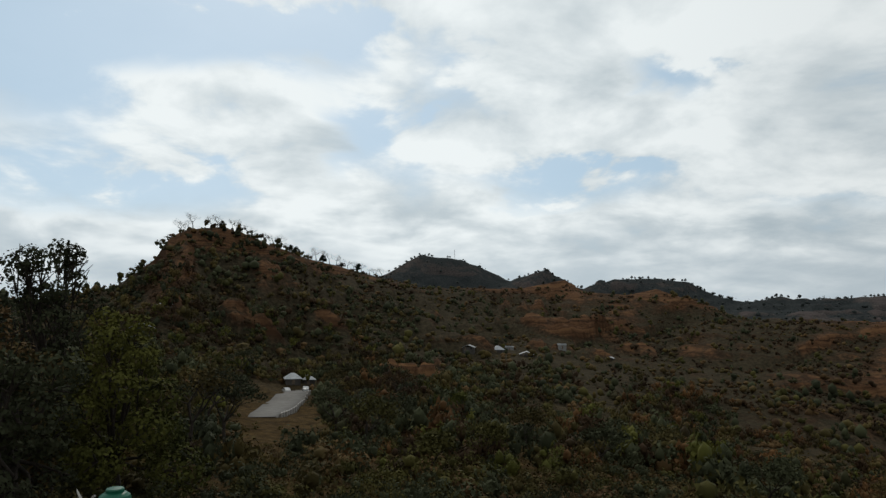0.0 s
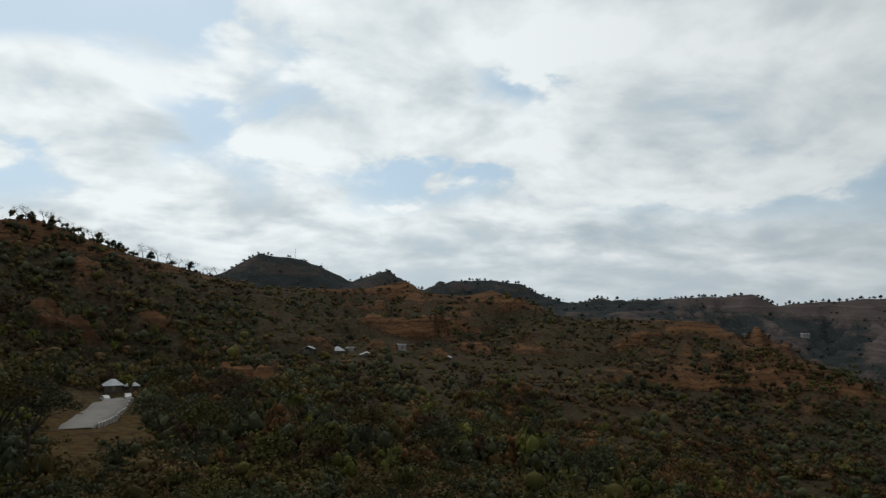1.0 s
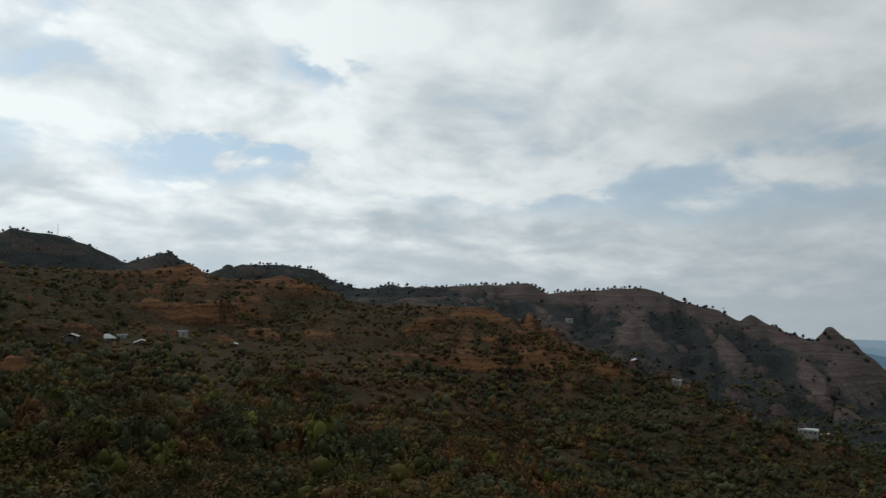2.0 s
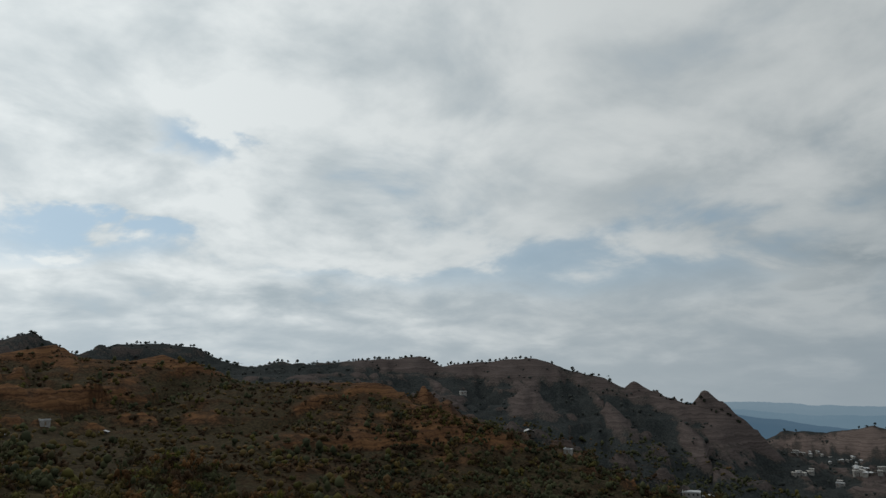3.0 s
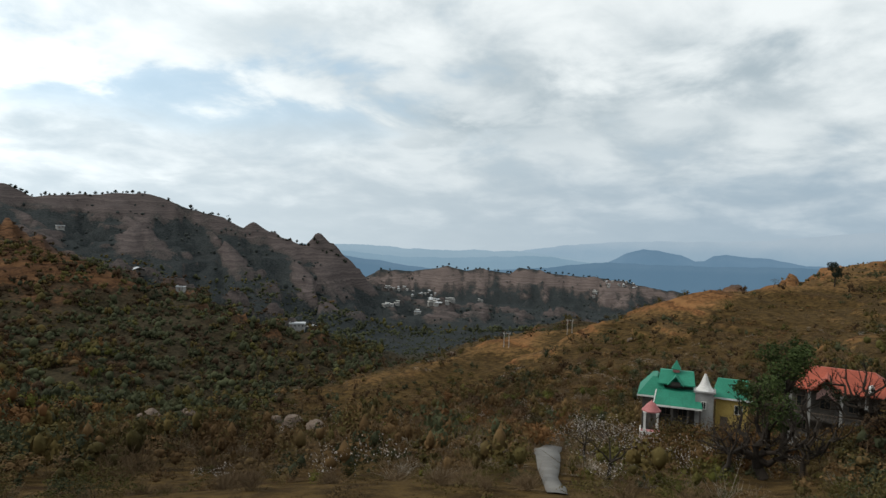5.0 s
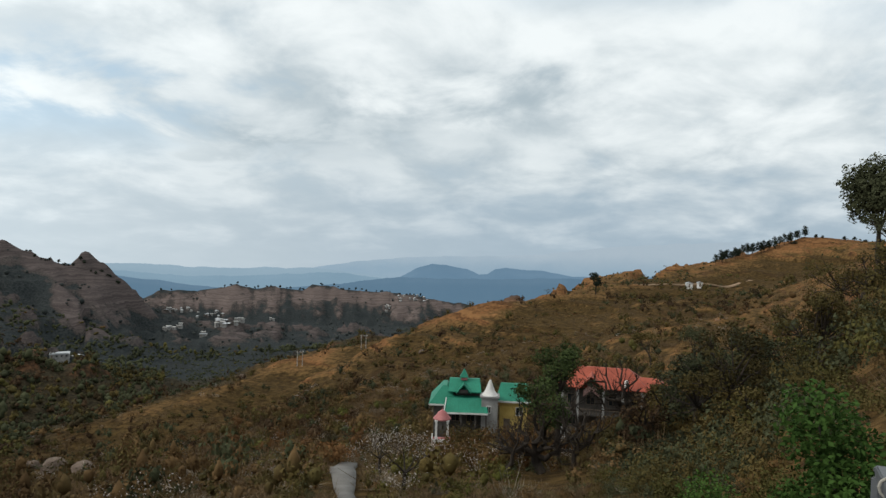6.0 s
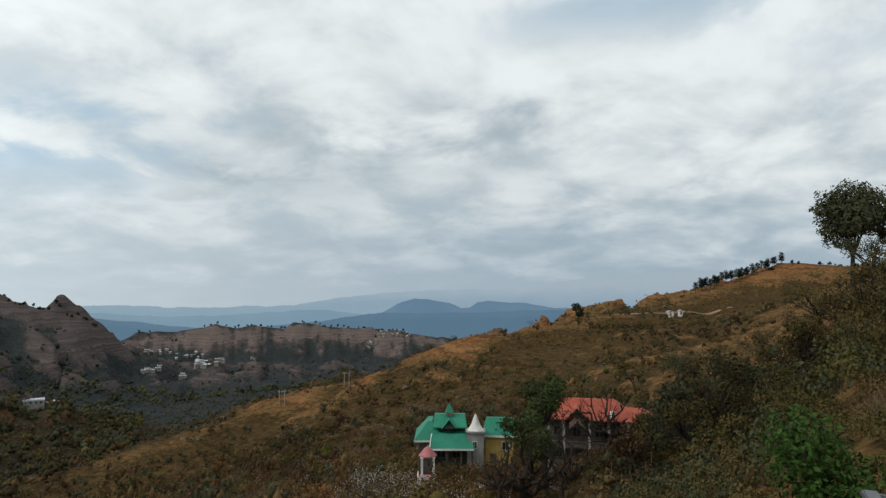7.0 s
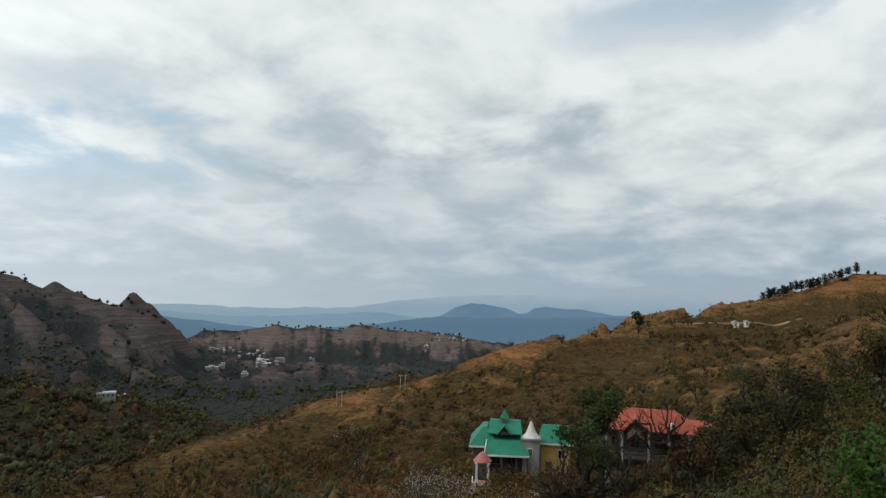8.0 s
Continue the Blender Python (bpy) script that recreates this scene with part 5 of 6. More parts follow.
    # gnarled tree and bare trees before the red-roofed house
    # rows of limb tips: along the view's right, towards the house, up
    crooked_tree("gnarled dark tree with forked trunk and thin green crown", 97.6, 62, (-1.0, 0.2, 1.7),
                 ((-4.6, 0.4, 2.6), (-3.6, -0.8, 4.0), (-2.6, 1.0, 5.4), (-1.2, 0.2, 7.0), (0.6, 1.0, 6.2), (1.6, -0.6, 4.4), (2.6, 0.6, 3.4), (-0.2, -1.0, 5.2)), 0.46, 51,
                 ((-1.4, 0.4, 6.4, 1.5), (-0.4, 0.8, 7.8, 1.3), (0.6, 0.2, 6.4, 1.4), (-2.2, 0.6, 7.4, 0.9), (0.2, 0, 5.0, 1.2), (1.4, 0.6, 5.2, 1.0)), 2600)
    gen = np.random.default_rng(200)
    lobes = [(gen.uniform(-2.6, 2.6), gen.uniform(-1.8, 1.8), gen.uniform(9.4, 12.6), gen.uniform(0.8, 1.5)) for _ in range(14)]
    crown_tree("leafy dark green tree standing before the houses", spot_at(98.5, 76), 8.0, lobes, MID_GREEN, 4200, 0.13, 201)
    crooked_tree("bare gnarled tree with crooked dark limbs before the red roof", 104.3, 84, (-0.6, 0.2, 3.0),
                 ((-4.4, 0.6, 7.2), (-3.0, -0.6, 8.8), (-1.4, 0.8, 9.0), (0.4, 0.2, 7.6), (1.2, 1.0, 5.8), (-4.6, -0.4, 5.0), (-2.2, 0.6, 6.0)), 0.42, 52)
    crooked_tree("dark crooked bare tree leaning over the bank", 99.4, 60, (0.5, 0.2, 1.5),
                 ((2.6, 0.4, 4.4), (1.4, -0.6, 5.4), (-0.8, 0.6, 4.6), (0.4, 0.4, 6.0), (2.0, 0.8, 2.8)), 0.2, 203)
    tree("bare crooked tree with dark limbs", spot_at(94.2, 58), 6.0, 1.0, 4, TWIG, 2, 0.5, 0.06, 53, -0.4, 3, 0.3, 0.6, 60)
    tree("small green tree beside the house wall", spot_at(98.4, 80), 10.5, 0.7, 3, DARK_GREEN, 40, 1.0, 0.14, 54)
    for k, (b, r, h, w, leaf) in enumerate(((119.0, 92, 6.5, 3.4, OLIVE), (122.5, 95, 7.0, 3.6, DARK_GREEN), (125.5, 90, 7.0, 3.6, DARK_GREEN), (116.5, 84, 5.4, 3.0, OLIVE), (120.5, 76, 6.5, 3.4, OLIVE), (114.2, 66, 4.4, 2.6, OLIVE),
                                            (118.0, 54, 6.0, 2.8, OLIVE), (123.5, 56, 6.0, 2.8, OLIVE), (110.6, 58, 3.6, 2.2, OLIVE), (125.5, 40, 5.2, 2.4, OLIVE), (114.5, 40, 3.6, 2.0, OLIVE), (107.6, 80, 4.6, 2.4, DARK_GREEN))):
        gen = np.random.default_rng(140 + k)
        lobes = [(gen.uniform(-0.8, 0.8) * w, gen.uniform(-0.8, 0.8) * w, h - w * gen.uniform(0.25, 1.7), w * gen.uniform(0.16, 0.40)) for _ in range(20)]
        crown_tree("rounded olive-green tree with fine leaves on the bank", spot_at(b, r), h * 0.4, lobes, leaf, 3600, 0.10, 140 + k, "trees on the near bank")
    tree("green leafy tree on the slope above the houses", spot_at(113.4, 100), 5.5, 0.7, 3, DARK_GREEN, 34, 0.9, 0.15, 55)
    tree("green leafy tree among dry shrubs", spot_at(105.8, 150), 8.0, 0.75, 3, OLIVE, 34, 1.0, 0.18, 56)
    tree("green leafy tree among dry shrubs", spot_at(109.2, 140), 8.5, 0.7, 3, DARK_GREEN, 34, 1.0, 0.18, 57)
    tree("white-flowering small tree in blossom", spot_at(85.6, 44), 4.6, 0.9, 4, BLOSSOM, 6, 0.55, 0.05, 58)
    tree("white-flowering small tree in blossom", spot_at(83.6, 58), 4.4, 0.9, 4, BLOSSOM, 5, 0.55, 0.05, 59)
    gen = np.random.default_rng(60)
    lobes = [(gen.uniform(-2.4, 2.4), gen.uniform(-1.8, 1.8), gen.uniform(5.0, 9.6), gen.uniform(1.0, 1.6)) for _ in range(14)]
    crown_tree("solitary dark tree on the spur crest", spot_at(101.25, 350, 0.2), 3.8, lobes, PINE, 2600, 0.24, 60)
    tree("small bare tree on the spur crest", spot_at(97.2, 333), 4.4, 0.9, 3, TWIG, 3, 0.5, 0.1, 61)
    # the near green bush by the railing
    gen = np.random.default_rng(70)
    bush = thing("bush", "fresh green broad-leaved bush beside the terrace railing", "bush", spot_at(120.4, 13.5))
    lobes = np.array(((0, 0, 1.3), (0.7, 0.2, 1.5), (-0.6, 0.1, 0.9), (0.4, 0.5, 2.0), (0.9, -0.4, 0.8), (-0.3, -0.5, 0.5)))
    array_part("foliage", *leaves_round(gen, lobes, 900, 0.78, 0.055, 0.9), FRESH, bush)
    segs = [(np.array((0.0, 0, -0.3)), p * 0.95, 0.05, 0.02) for p in lobes]
    array_part("stems", *limbs_mesh(segs), BARK, bush)
    for k, (b, r, scale) in enumerate(((108.6, 22.5, 0.8), (111.5, 20.5, 0.95), (114.6, 19.0, 0.8), (117.4, 16.5, 0.7), (124.5, 15.0, 0.8))):
        other = thing("bush", "green leafy bush with light new leaves on the bank", "bush", spot_at(b, r), k * 70)
        array_part("foliage", *leaves_round(np.random.default_rng(300 + k), lobes * scale, 520, 0.75 * scale, 0.05, 0.9), FRESH if k in (1, 3) else YELLOW_GREEN, other)
        array_part("stems", *limbs_mesh([(p * scale, q * scale, r0, r1) for p, q, r0, r1 in segs]), BARK, other)


make_trees()


def make_pines():
    gen = np.random.default_rng(8)

    def pine(h, seed, at):
        ob = thing("pine_tree", "dark pine with a high flat crown on the ridge", "tree", at, 0, "pines along the ridge")
        g = np.random.default_rng(seed)
        segs = [(np.array((0, 0, -0.5)), np.array((0.1, 0, h * 0.6)), 0.2, 0.15), (np.array((0.1, 0, h * 0.6)), np.array((0.0, 0, h * 0.95)), 0.15, 0.05)]
        tips = []
        for k in range(11):
            z = h * (0.30 + 0.062 * k)
            a = k * 2.4
            reach = h * 0.24 * (1.15 - k / 14)
            tip = np.array((math.cos(a) * reach, math.sin(a) * reach, z + 0.3))
            segs.append((np.array((0.05, 0, z - 0.2)), tip, 0.05, 0.02))
            tips += [tip, tip * (0.5, 0.5, 1)]
        array_part("trunk", *limbs_mesh(segs), BARK, ob)
        array_part("crown", *leaves_round(g, np.array(tips), 22, h * 0.15, 0.34, 0.7), PINE, ob)
        return ob

    kinds = [pine(7.5, 1, spot_at(110.9, 524)), pine(8.5, 2, spot_at(113.4, 572)), pine(6.5, 3, spot_at(112.1, 549))]
    for k in range(30):
        b = 110.5 + k * 0.21 + gen.uniform(-0.2, 0.2)
        r = float(np.interp(b, (109, 111.1, 113.2, 116.4, 119), (480, 530, 570, 600, 600)))
        m = Matrix.Translation(spot_at(b, r + gen.uniform(-4, 4))) @ Matrix.Rotation(gen.uniform(0, 6), 4, "Z")
        copy_thing(kinds[k % 3], m)
    # small skyline trees: cliff hill, the ranges behind
    bare = tree("small bare tree against the sky", spot_at(-17.2, 413), 6.5, 0.8, 3, TWIG, 5, 0.9, 0.13, 80, group="trees along the skyline")
    leafy_one = crown_tree("small dark tree against the sky", spot_at(-18.3, 410), 1.0, ((0, 0, 2.4, 1.5), (1.2, 0.3, 1.7, 1.2), (-1.2, -0.2, 1.5, 1.3), (0.2, 0.8, 3.3, 1.1)), PINE, 150, 0.58, 81, "trees along the skyline")
    flat_one = crown_tree("broad small dark tree against the sky", spot_at(-8.6, 480), 0.8, ((0, 0, 1.5, 1.3), (1.9, 0.3, 1.2, 1.2), (-1.8, -0.2, 1.1, 1.3), (0.4, 0.8, 2.2, 1.1), (-0.8, 0.3, 0.6, 1.4)), PINE, 160, 0.58, 82, "trees along the skyline")
    lines = ((CLIFF_HILL, -21.5, -4, 44, (0.6, 1.45)), (MAST_RANGE, -4, 31, 90, (0.7, 1.3)), (GREY_RANGE, 31, 63, 88, (0.6, 1.2)), (BADLANDS, 66, 88, 42, (0.9, 1.7)), (RED_RIDGE, -3, 12, 8, (0.6, 0.9)), (PINE_HILL, 116, 127, 12, (0.5, 0.9)))
    for rows, b0, b1, count, scale in lines:
        rows = np.array(rows)
        for k in range(count):
            b = b0 + (b1 - b0) * (k + gen.uniform(-0.45, 0.45)) / count
            if fbm(np.array([b * 0.5]), np.array([3.0]), 2, 60)[0] < -0.3:
                continue
            r = float(np.interp(b, rows[:, 0], rows[:, 1])) + gen.uniform(-6, 2)
            kind = (bare, bare, bare, leafy_one)[int(gen.integers(0, 4))] if rows[0, 0] == -46 else (leafy_one, flat_one)[int(gen.integers(0, 2))]
            m = Matrix.Translation(spot_at(b, r)) @ Matrix.Rotation(gen.uniform(0, 6), 4, "Z")
            made = copy_thing(kind, m)
            made.scale = [gen.uniform(*scale)] * 3


make_pines()


# ---- houses ----
def windows(parent, rows, y, glass=GLASS_DARK, frame_mat=WHITEWASH):
    """Windows on the wall that faces the viewer: rows of centre x, z, width and height."""
    for x, z, w, h in rows:
        win = part("window", boxes((x - w / 2, x + w / 2, y - 0.05, y + 0.02, z - h / 2, z + h / 2)), glass, parent)
        f = 0.07
        part("frame", boxes((x - w / 2 - f, x + w / 2 + f, y - 0.09, y + 0.01, z + h / 2, z + h / 2 + f), (x - w / 2 - f, x + w / 2 + f, y - 0.09, y + 0.01, z - h / 2 - f, z - h / 2),
                            (x - w / 2 - f, x - w / 2, y - 0.09, y + 0.01, z - h / 2, z + h / 2), (x + w / 2, x + w / 2 + f, y - 0.09, y + 0.01, z - h / 2, z + h / 2),
                            (x - 0.025, x + 0.025, y - 0.08, y - 0.05, z - h / 2, z + h / 2)), frame_mat, win)


def trim_line(x0, x1, y, z, mat=WHITEWASH, parent=None):
    return part("fascia", boxes((x0, x1, y - 0.07, y - 0.01, z - 0.2, z + 0.03)), mat, parent, "white painted eaves board")


def make_green_house():
    d = 95.0
    at = plan(90.55, d)
    ob = thing("house", "low temple house with bright green painted sheet roofs", "house", (at[0], at[1], 0), -90.55)
    part("wall", boxes((-4.3, 2.9, 2.2, 7.0, -34, -23.6), (-2.2, 2.2, 2.2, 5.0, -23.6, -21.7), (-4.3, -2.7, 0.9, 2.2, -34, -23.6)), DARK_WALL, ob)
    part("roof", hip_roof(-5.0, -0.6, 0.4, 7.6, -23.3, -21.0, 1.9, 1.8), GREEN_ROOF, ob)
    part("roof", hip_roof(-2.75, 3.35, -1.5, 6.0, -23.95, -22.35, 0.25, 1.9), GREEN_ROOF, ob)
    part("roof", hip_roof(-2.35, 2.4, 0.9, 5.3, -21.55, -20.05, 0.2, 1.9), GREEN_ROOF, ob)
    part("roof", gable_roof(-1.15, 0.95, 0.3, 2.2, -21.65, -20.35), GREEN_ROOF, ob, "small green porch gable")
    part("gable", boxes((-0.7, 0.5, 0.55, 0.7, -21.7, -21.2)), DARK_WALL, ob)
    tower = part("turret", boxes((-0.5, 0.35, 2.3, 3.2, -20.2, -19.75)), PINK, ob)
    part("turret_roof", hip_roof(-0.68, 0.52, 2.15, 3.35, -19.75, -18.6, 0.56, 0.56, 0.06), GREEN_ROOF, tower)
    trim_line(-2.75, 3.35, -1.5, -23.97, parent=ob)
    trim_line(-5.0, -2.8, 0.4, -23.32, parent=ob)
    bm = boxes()
    tube(bm, (-2.78, -1.52, -23.93), (-2.52, 0.4, -22.33), 0.07, 0.07)
    part("hip_trim", bm, WHITEWASH, ob)
    windows(ob, ((-1.2, -25.4, 1.1, 1.3), (1.0, -25.4, 1.1, 1.3)), 2.2, frame_mat=WOOD)
    part("veranda_floor", boxes((-2.7, 3.1, -1.3, 2.2, -34, -27.2)), DARK_WALL, ob)
    for x in (-2.5, -0.4, 1.6, 3.1):
        part("column", boxes((x - 0.13, x + 0.13, -1.3, -1.05, -34, -24.05)), DARK_WALL, ob)
    # ribs of the sheets
    for k in range(11):
        x = -2.5 + k * 0.56
        bm = bmesh.new()
        tube(bm, (x, -1.45, -23.9), (min(max(x, -2.45), 3.05), 0.38, -22.35), 0.025, 0.025, 5)
        part("sheet_rib", bm, GREEN_ROOF, ob)


def make_spire():
    at = plan(92.72, 95.5)
    ob = thing("shrine", "white shrine with a tall conical spire beside the green roofs", "shrine", (at[0], at[1], 0), -92.7)
    part("body", boxes((-1.15, 1.15, -1.1, 1.1, -34.0, -22.0), (-1.35, 1.35, -1.3, 1.3, -22.0, -21.75), bevel=0.03), GREY_WALL, ob)
    part("spire", turned(((1.15, -21.75), (0.95, -21.5), (0.68, -21.1), (0.44, -20.5), (0.26, -20.0), (0.12, -19.6))), WHITEWASH, ob)
    part("finial", turned(((0.05, -19.72), (0.13, -19.62), (0.05, -19.5), (0.1, -19.42), (0.03, -19.3), (0.015, -18.9)), 10), mottled("tarnished_brass", (0.16, 0.09, 0.05), (0.28, 0.17, 0.09), 4, 20, 0.5, metal=0.8), ob, "tarnished metal finial")
    windows(ob, ((-0.1, -23.6, 0.5, 0.9),), -1.1)


def make_kiosk():
    at = plan(88.72, 88.0)
    ob = thing("kiosk", "small open white pavilion with a faded pink roof", "pavilion", (at[0], at[1], 0), -88.7)
    for x in (-0.75, 0.75):
        for y in (-0.75, 0.75):
            part("column", boxes((x - 0.14, x + 0.14, y - 0.14, y + 0.14, -26.2, -23.5), (x - 0.2, x + 0.2, y - 0.2, y + 0.2, -26.2, -26.0), (x - 0.2, x + 0.2, y - 0.2, y + 0.2, -23.6, -23.4), bevel=0.02), WHITEWASH, ob)
    part("floor_slab", boxes((-1.35, 1.35, -1.35, 1.35, -26.55, -26.2), bevel=0.03), PINK, ob)
    part("plinth", boxes((-1.1, 1.1, -1.1, 1.1, -34, -26.55)), WHITEWASH, ob)
    part("roof", turned(((1.12, -23.45), (1.18, -23.3), (0.92, -23.0), (0.6, -22.6), (0.3, -22.35), (0.08, -22.2), (0.03, -21.95)), 16), PINK, ob)
    part("parapet", boxes((-1.3, 1.3, -1.32, -1.22, -26.2, -25.75), (-1.32, -1.22, -1.2, 1.3, -26.2, -25.75)), WHITEWASH, ob)
    part("bell", turned(((0.25, -24.7), (0.2, -24.4), (0.08, -24.2), (0.02, -23.5)), 10), DARK_WALL, ob, "dark hanging bell")


def make_yellow_house():
    at = plan(94.7, 97.0)
    ob = thing("house", "small yellow-walled house with a green sheet roof", "house", (at[0], at[1], 0), -94.7)
    part("wall", boxes((-1.9, 2.0, 0, 4.2, -34, -22.9)), YELLOW_WALL, ob)
    part("roof", hip_roof(-2.35, 2.5, -0.6, 4.8, -22.75, -20.7, 0.5, 2.5), GREEN_ROOF, ob)
    trim_line(-2.35, 2.5, -0.6, -22.77, parent=ob)
    windows(ob, ((0.9, -24.3, 0.9, 1.1),), 0.0)
    part("door", boxes((-1.3, -0.4, -0.04, 0.02, -27.5, -25.4)), WOOD, ob)


def make_red_house():
    at = plan(101.3, 106.0)
    ob = thing("house", "two-storey house with red sheet roofs and tall porch columns", "house", (at[0], at[1], 0), -101.3)
    base, floor_two, eave = -29.6, -26.3, -22.2
    part("wall", boxes((-5.0, 7.5, 1.6, 8.0, base - 5, eave)), DARK_WALL, ob)
    part("roof", hip_roof(-5.7, 8.4, -0.2, 8.8, -22.1, -19.6, 3.0, 4.3), RED_ROOF, ob)
    part("porch_roof", gable_roof(-2.6, 2.0, -1.6, 4.0, -22.35, -20.1), RED_ROOF, ob)
    part("porch_gable", gable_roof(-1.5, 0.9, -1.2, -1.1, -22.4, -21.1, thick=0.9), mottled("faded_rose_board", (0.16, 0.09, 0.08), (0.28, 0.17, 0.15), 1, 9), ob)
    for x, y in ((-2.3, -1.2), (1.5, -1.2), (-4.7, 0.2), (4.4, 0.2), (7.2, 0.2)):
        part("column", boxes((x - 0.17, x + 0.17, y - 0.17, y + 0.17, base, -22.3)), GREY_WALL, ob)
    part("balcony_floor", boxes((-5.0, 7.5, -0.2, 1.6, floor_two - 0.2, floor_two)), DARK_WALL, ob)
    part("balcony_rail", boxes((-5.0, 7.5, -0.15, -0.08, floor_two + 0.8, floor_two + 0.9), *[(-5.0 + k * 0.5, -4.95 + k * 0.5, -0.13, -0.1, floor_two, floor_two + 0.8) for k in range(26)]), WOOD, ob)
    part("porch_floor", boxes((-5.2, 7.7, -2.2, 1.6, base - 5, base), bevel=0.03), GREY_WALL, ob, "pale concrete porch floor")
    windows(ob, ((-3.3, -24.3, 1.2, 1.4), (-0.4, -24.3, 1.2, 1.4), (3.0, -24.3, 1.2, 1.4), (5.8, -24.3, 1.2, 1.4), (-3.3, -27.6, 1.2, 1.3), (3.4, -27.6, 1.2, 1.3)), 1.6, frame_mat=WOOD)
    part("door", boxes((0.6, 1.7, 1.54, 1.62, base, base + 2.1)), WOOD, ob)
    # annex with its own roof
    at2 = plan(105.6, 108.0)
    ann = thing("house", "low annex with a faded red roof behind bare trees", "house", (at2[0], at2[1], 0), -105.6)
    part("wall", boxes((-2.2, 2.4, 0, 4, -34, -21.9)), GREY_WALL, ann)
    part("roof", hip_roof(-2.7, 2.9, -0.6, 4.6, -21.8, -20.7, 1.6, 2.5), RED_ROOF, ann)
    windows(ann, ((0.2, -23.4, 1.0, 1.1),), 0.0)
    tank = thing("water_tank", "small white plastic water tank on the roof", "water tank", (at2[0] * 0.985, at2[1] * 0.985 + 3.2, -20.4))
    part("body", turned(((0.3, -1.2), (0.32, -0.7), (0.32, -0.3), (0.28, -0.2), (0.12, -0.12), (0.12, -0.06))), WHITEWASH, tank)


make_green_house()
make_spire()
make_kiosk()
make_yellow_house()
make_red_house()


def small_house(label, at, turn, w, d, h, roof, wall, roof_mat, group="", levels=1, name="village_house"):
    """A village house: walls, a flat, gabled or hipped roof, windows and a door."""
    ob = thing(name, label, "house", at, turn, group)
    part("wall", boxes((-w / 2, w / 2, -d / 2, d / 2, -3.5, h)), wall, ob)
    if roof == "flat":
        part("roof", boxes((-w / 2 - 0.3, w / 2 + 0.3, -d / 2 - 0.3, d / 2 + 0.3, h, h + 0.22), (-w / 2, w / 2, -d / 2, -d / 2 + 0.15, h + 0.22, h + 0.8), (-w / 2, -w / 2 + 0.15, -d / 2 + 0.15, d / 2, h + 0.22, h + 0.8)), roof_mat, ob)
    elif roof == "gable":
        part("roof", gable_roof(-w / 2 - 0.4, w / 2 + 0.4, -d / 2 - 0.4, d / 2 + 0.4, h, h + w * 0.22), roof_mat, ob)
    else:
        part("roof", hip_roof(-w / 2 - 0.5, w / 2 + 0.5, -d / 2 - 0.5, d / 2 + 0.5, h, h + w * 0.34, w * 0.48, d * 0.48), roof_mat, ob)
    for lv in range(levels):
        z = 1.4 + lv * 2.8
        for k in range(max(1, int(w // 2.6))):
            x = -w / 2 + (k + 0.5) * w / max(1, int(w // 2.6))
            if lv == 0 and k == 0:
                part("door", boxes((x - 0.45, x + 0.45, -d / 2 - 0.04, -d / 2 + 0.02, 0, 2.0)), WOOD, ob)
            else:
                part("window", boxes((x - 0.45, x + 0.45, -d / 2 - 0.04, -d / 2 + 0.02, z - 0.5, z + 0.6)), GLASS_DARK, ob)
    return ob


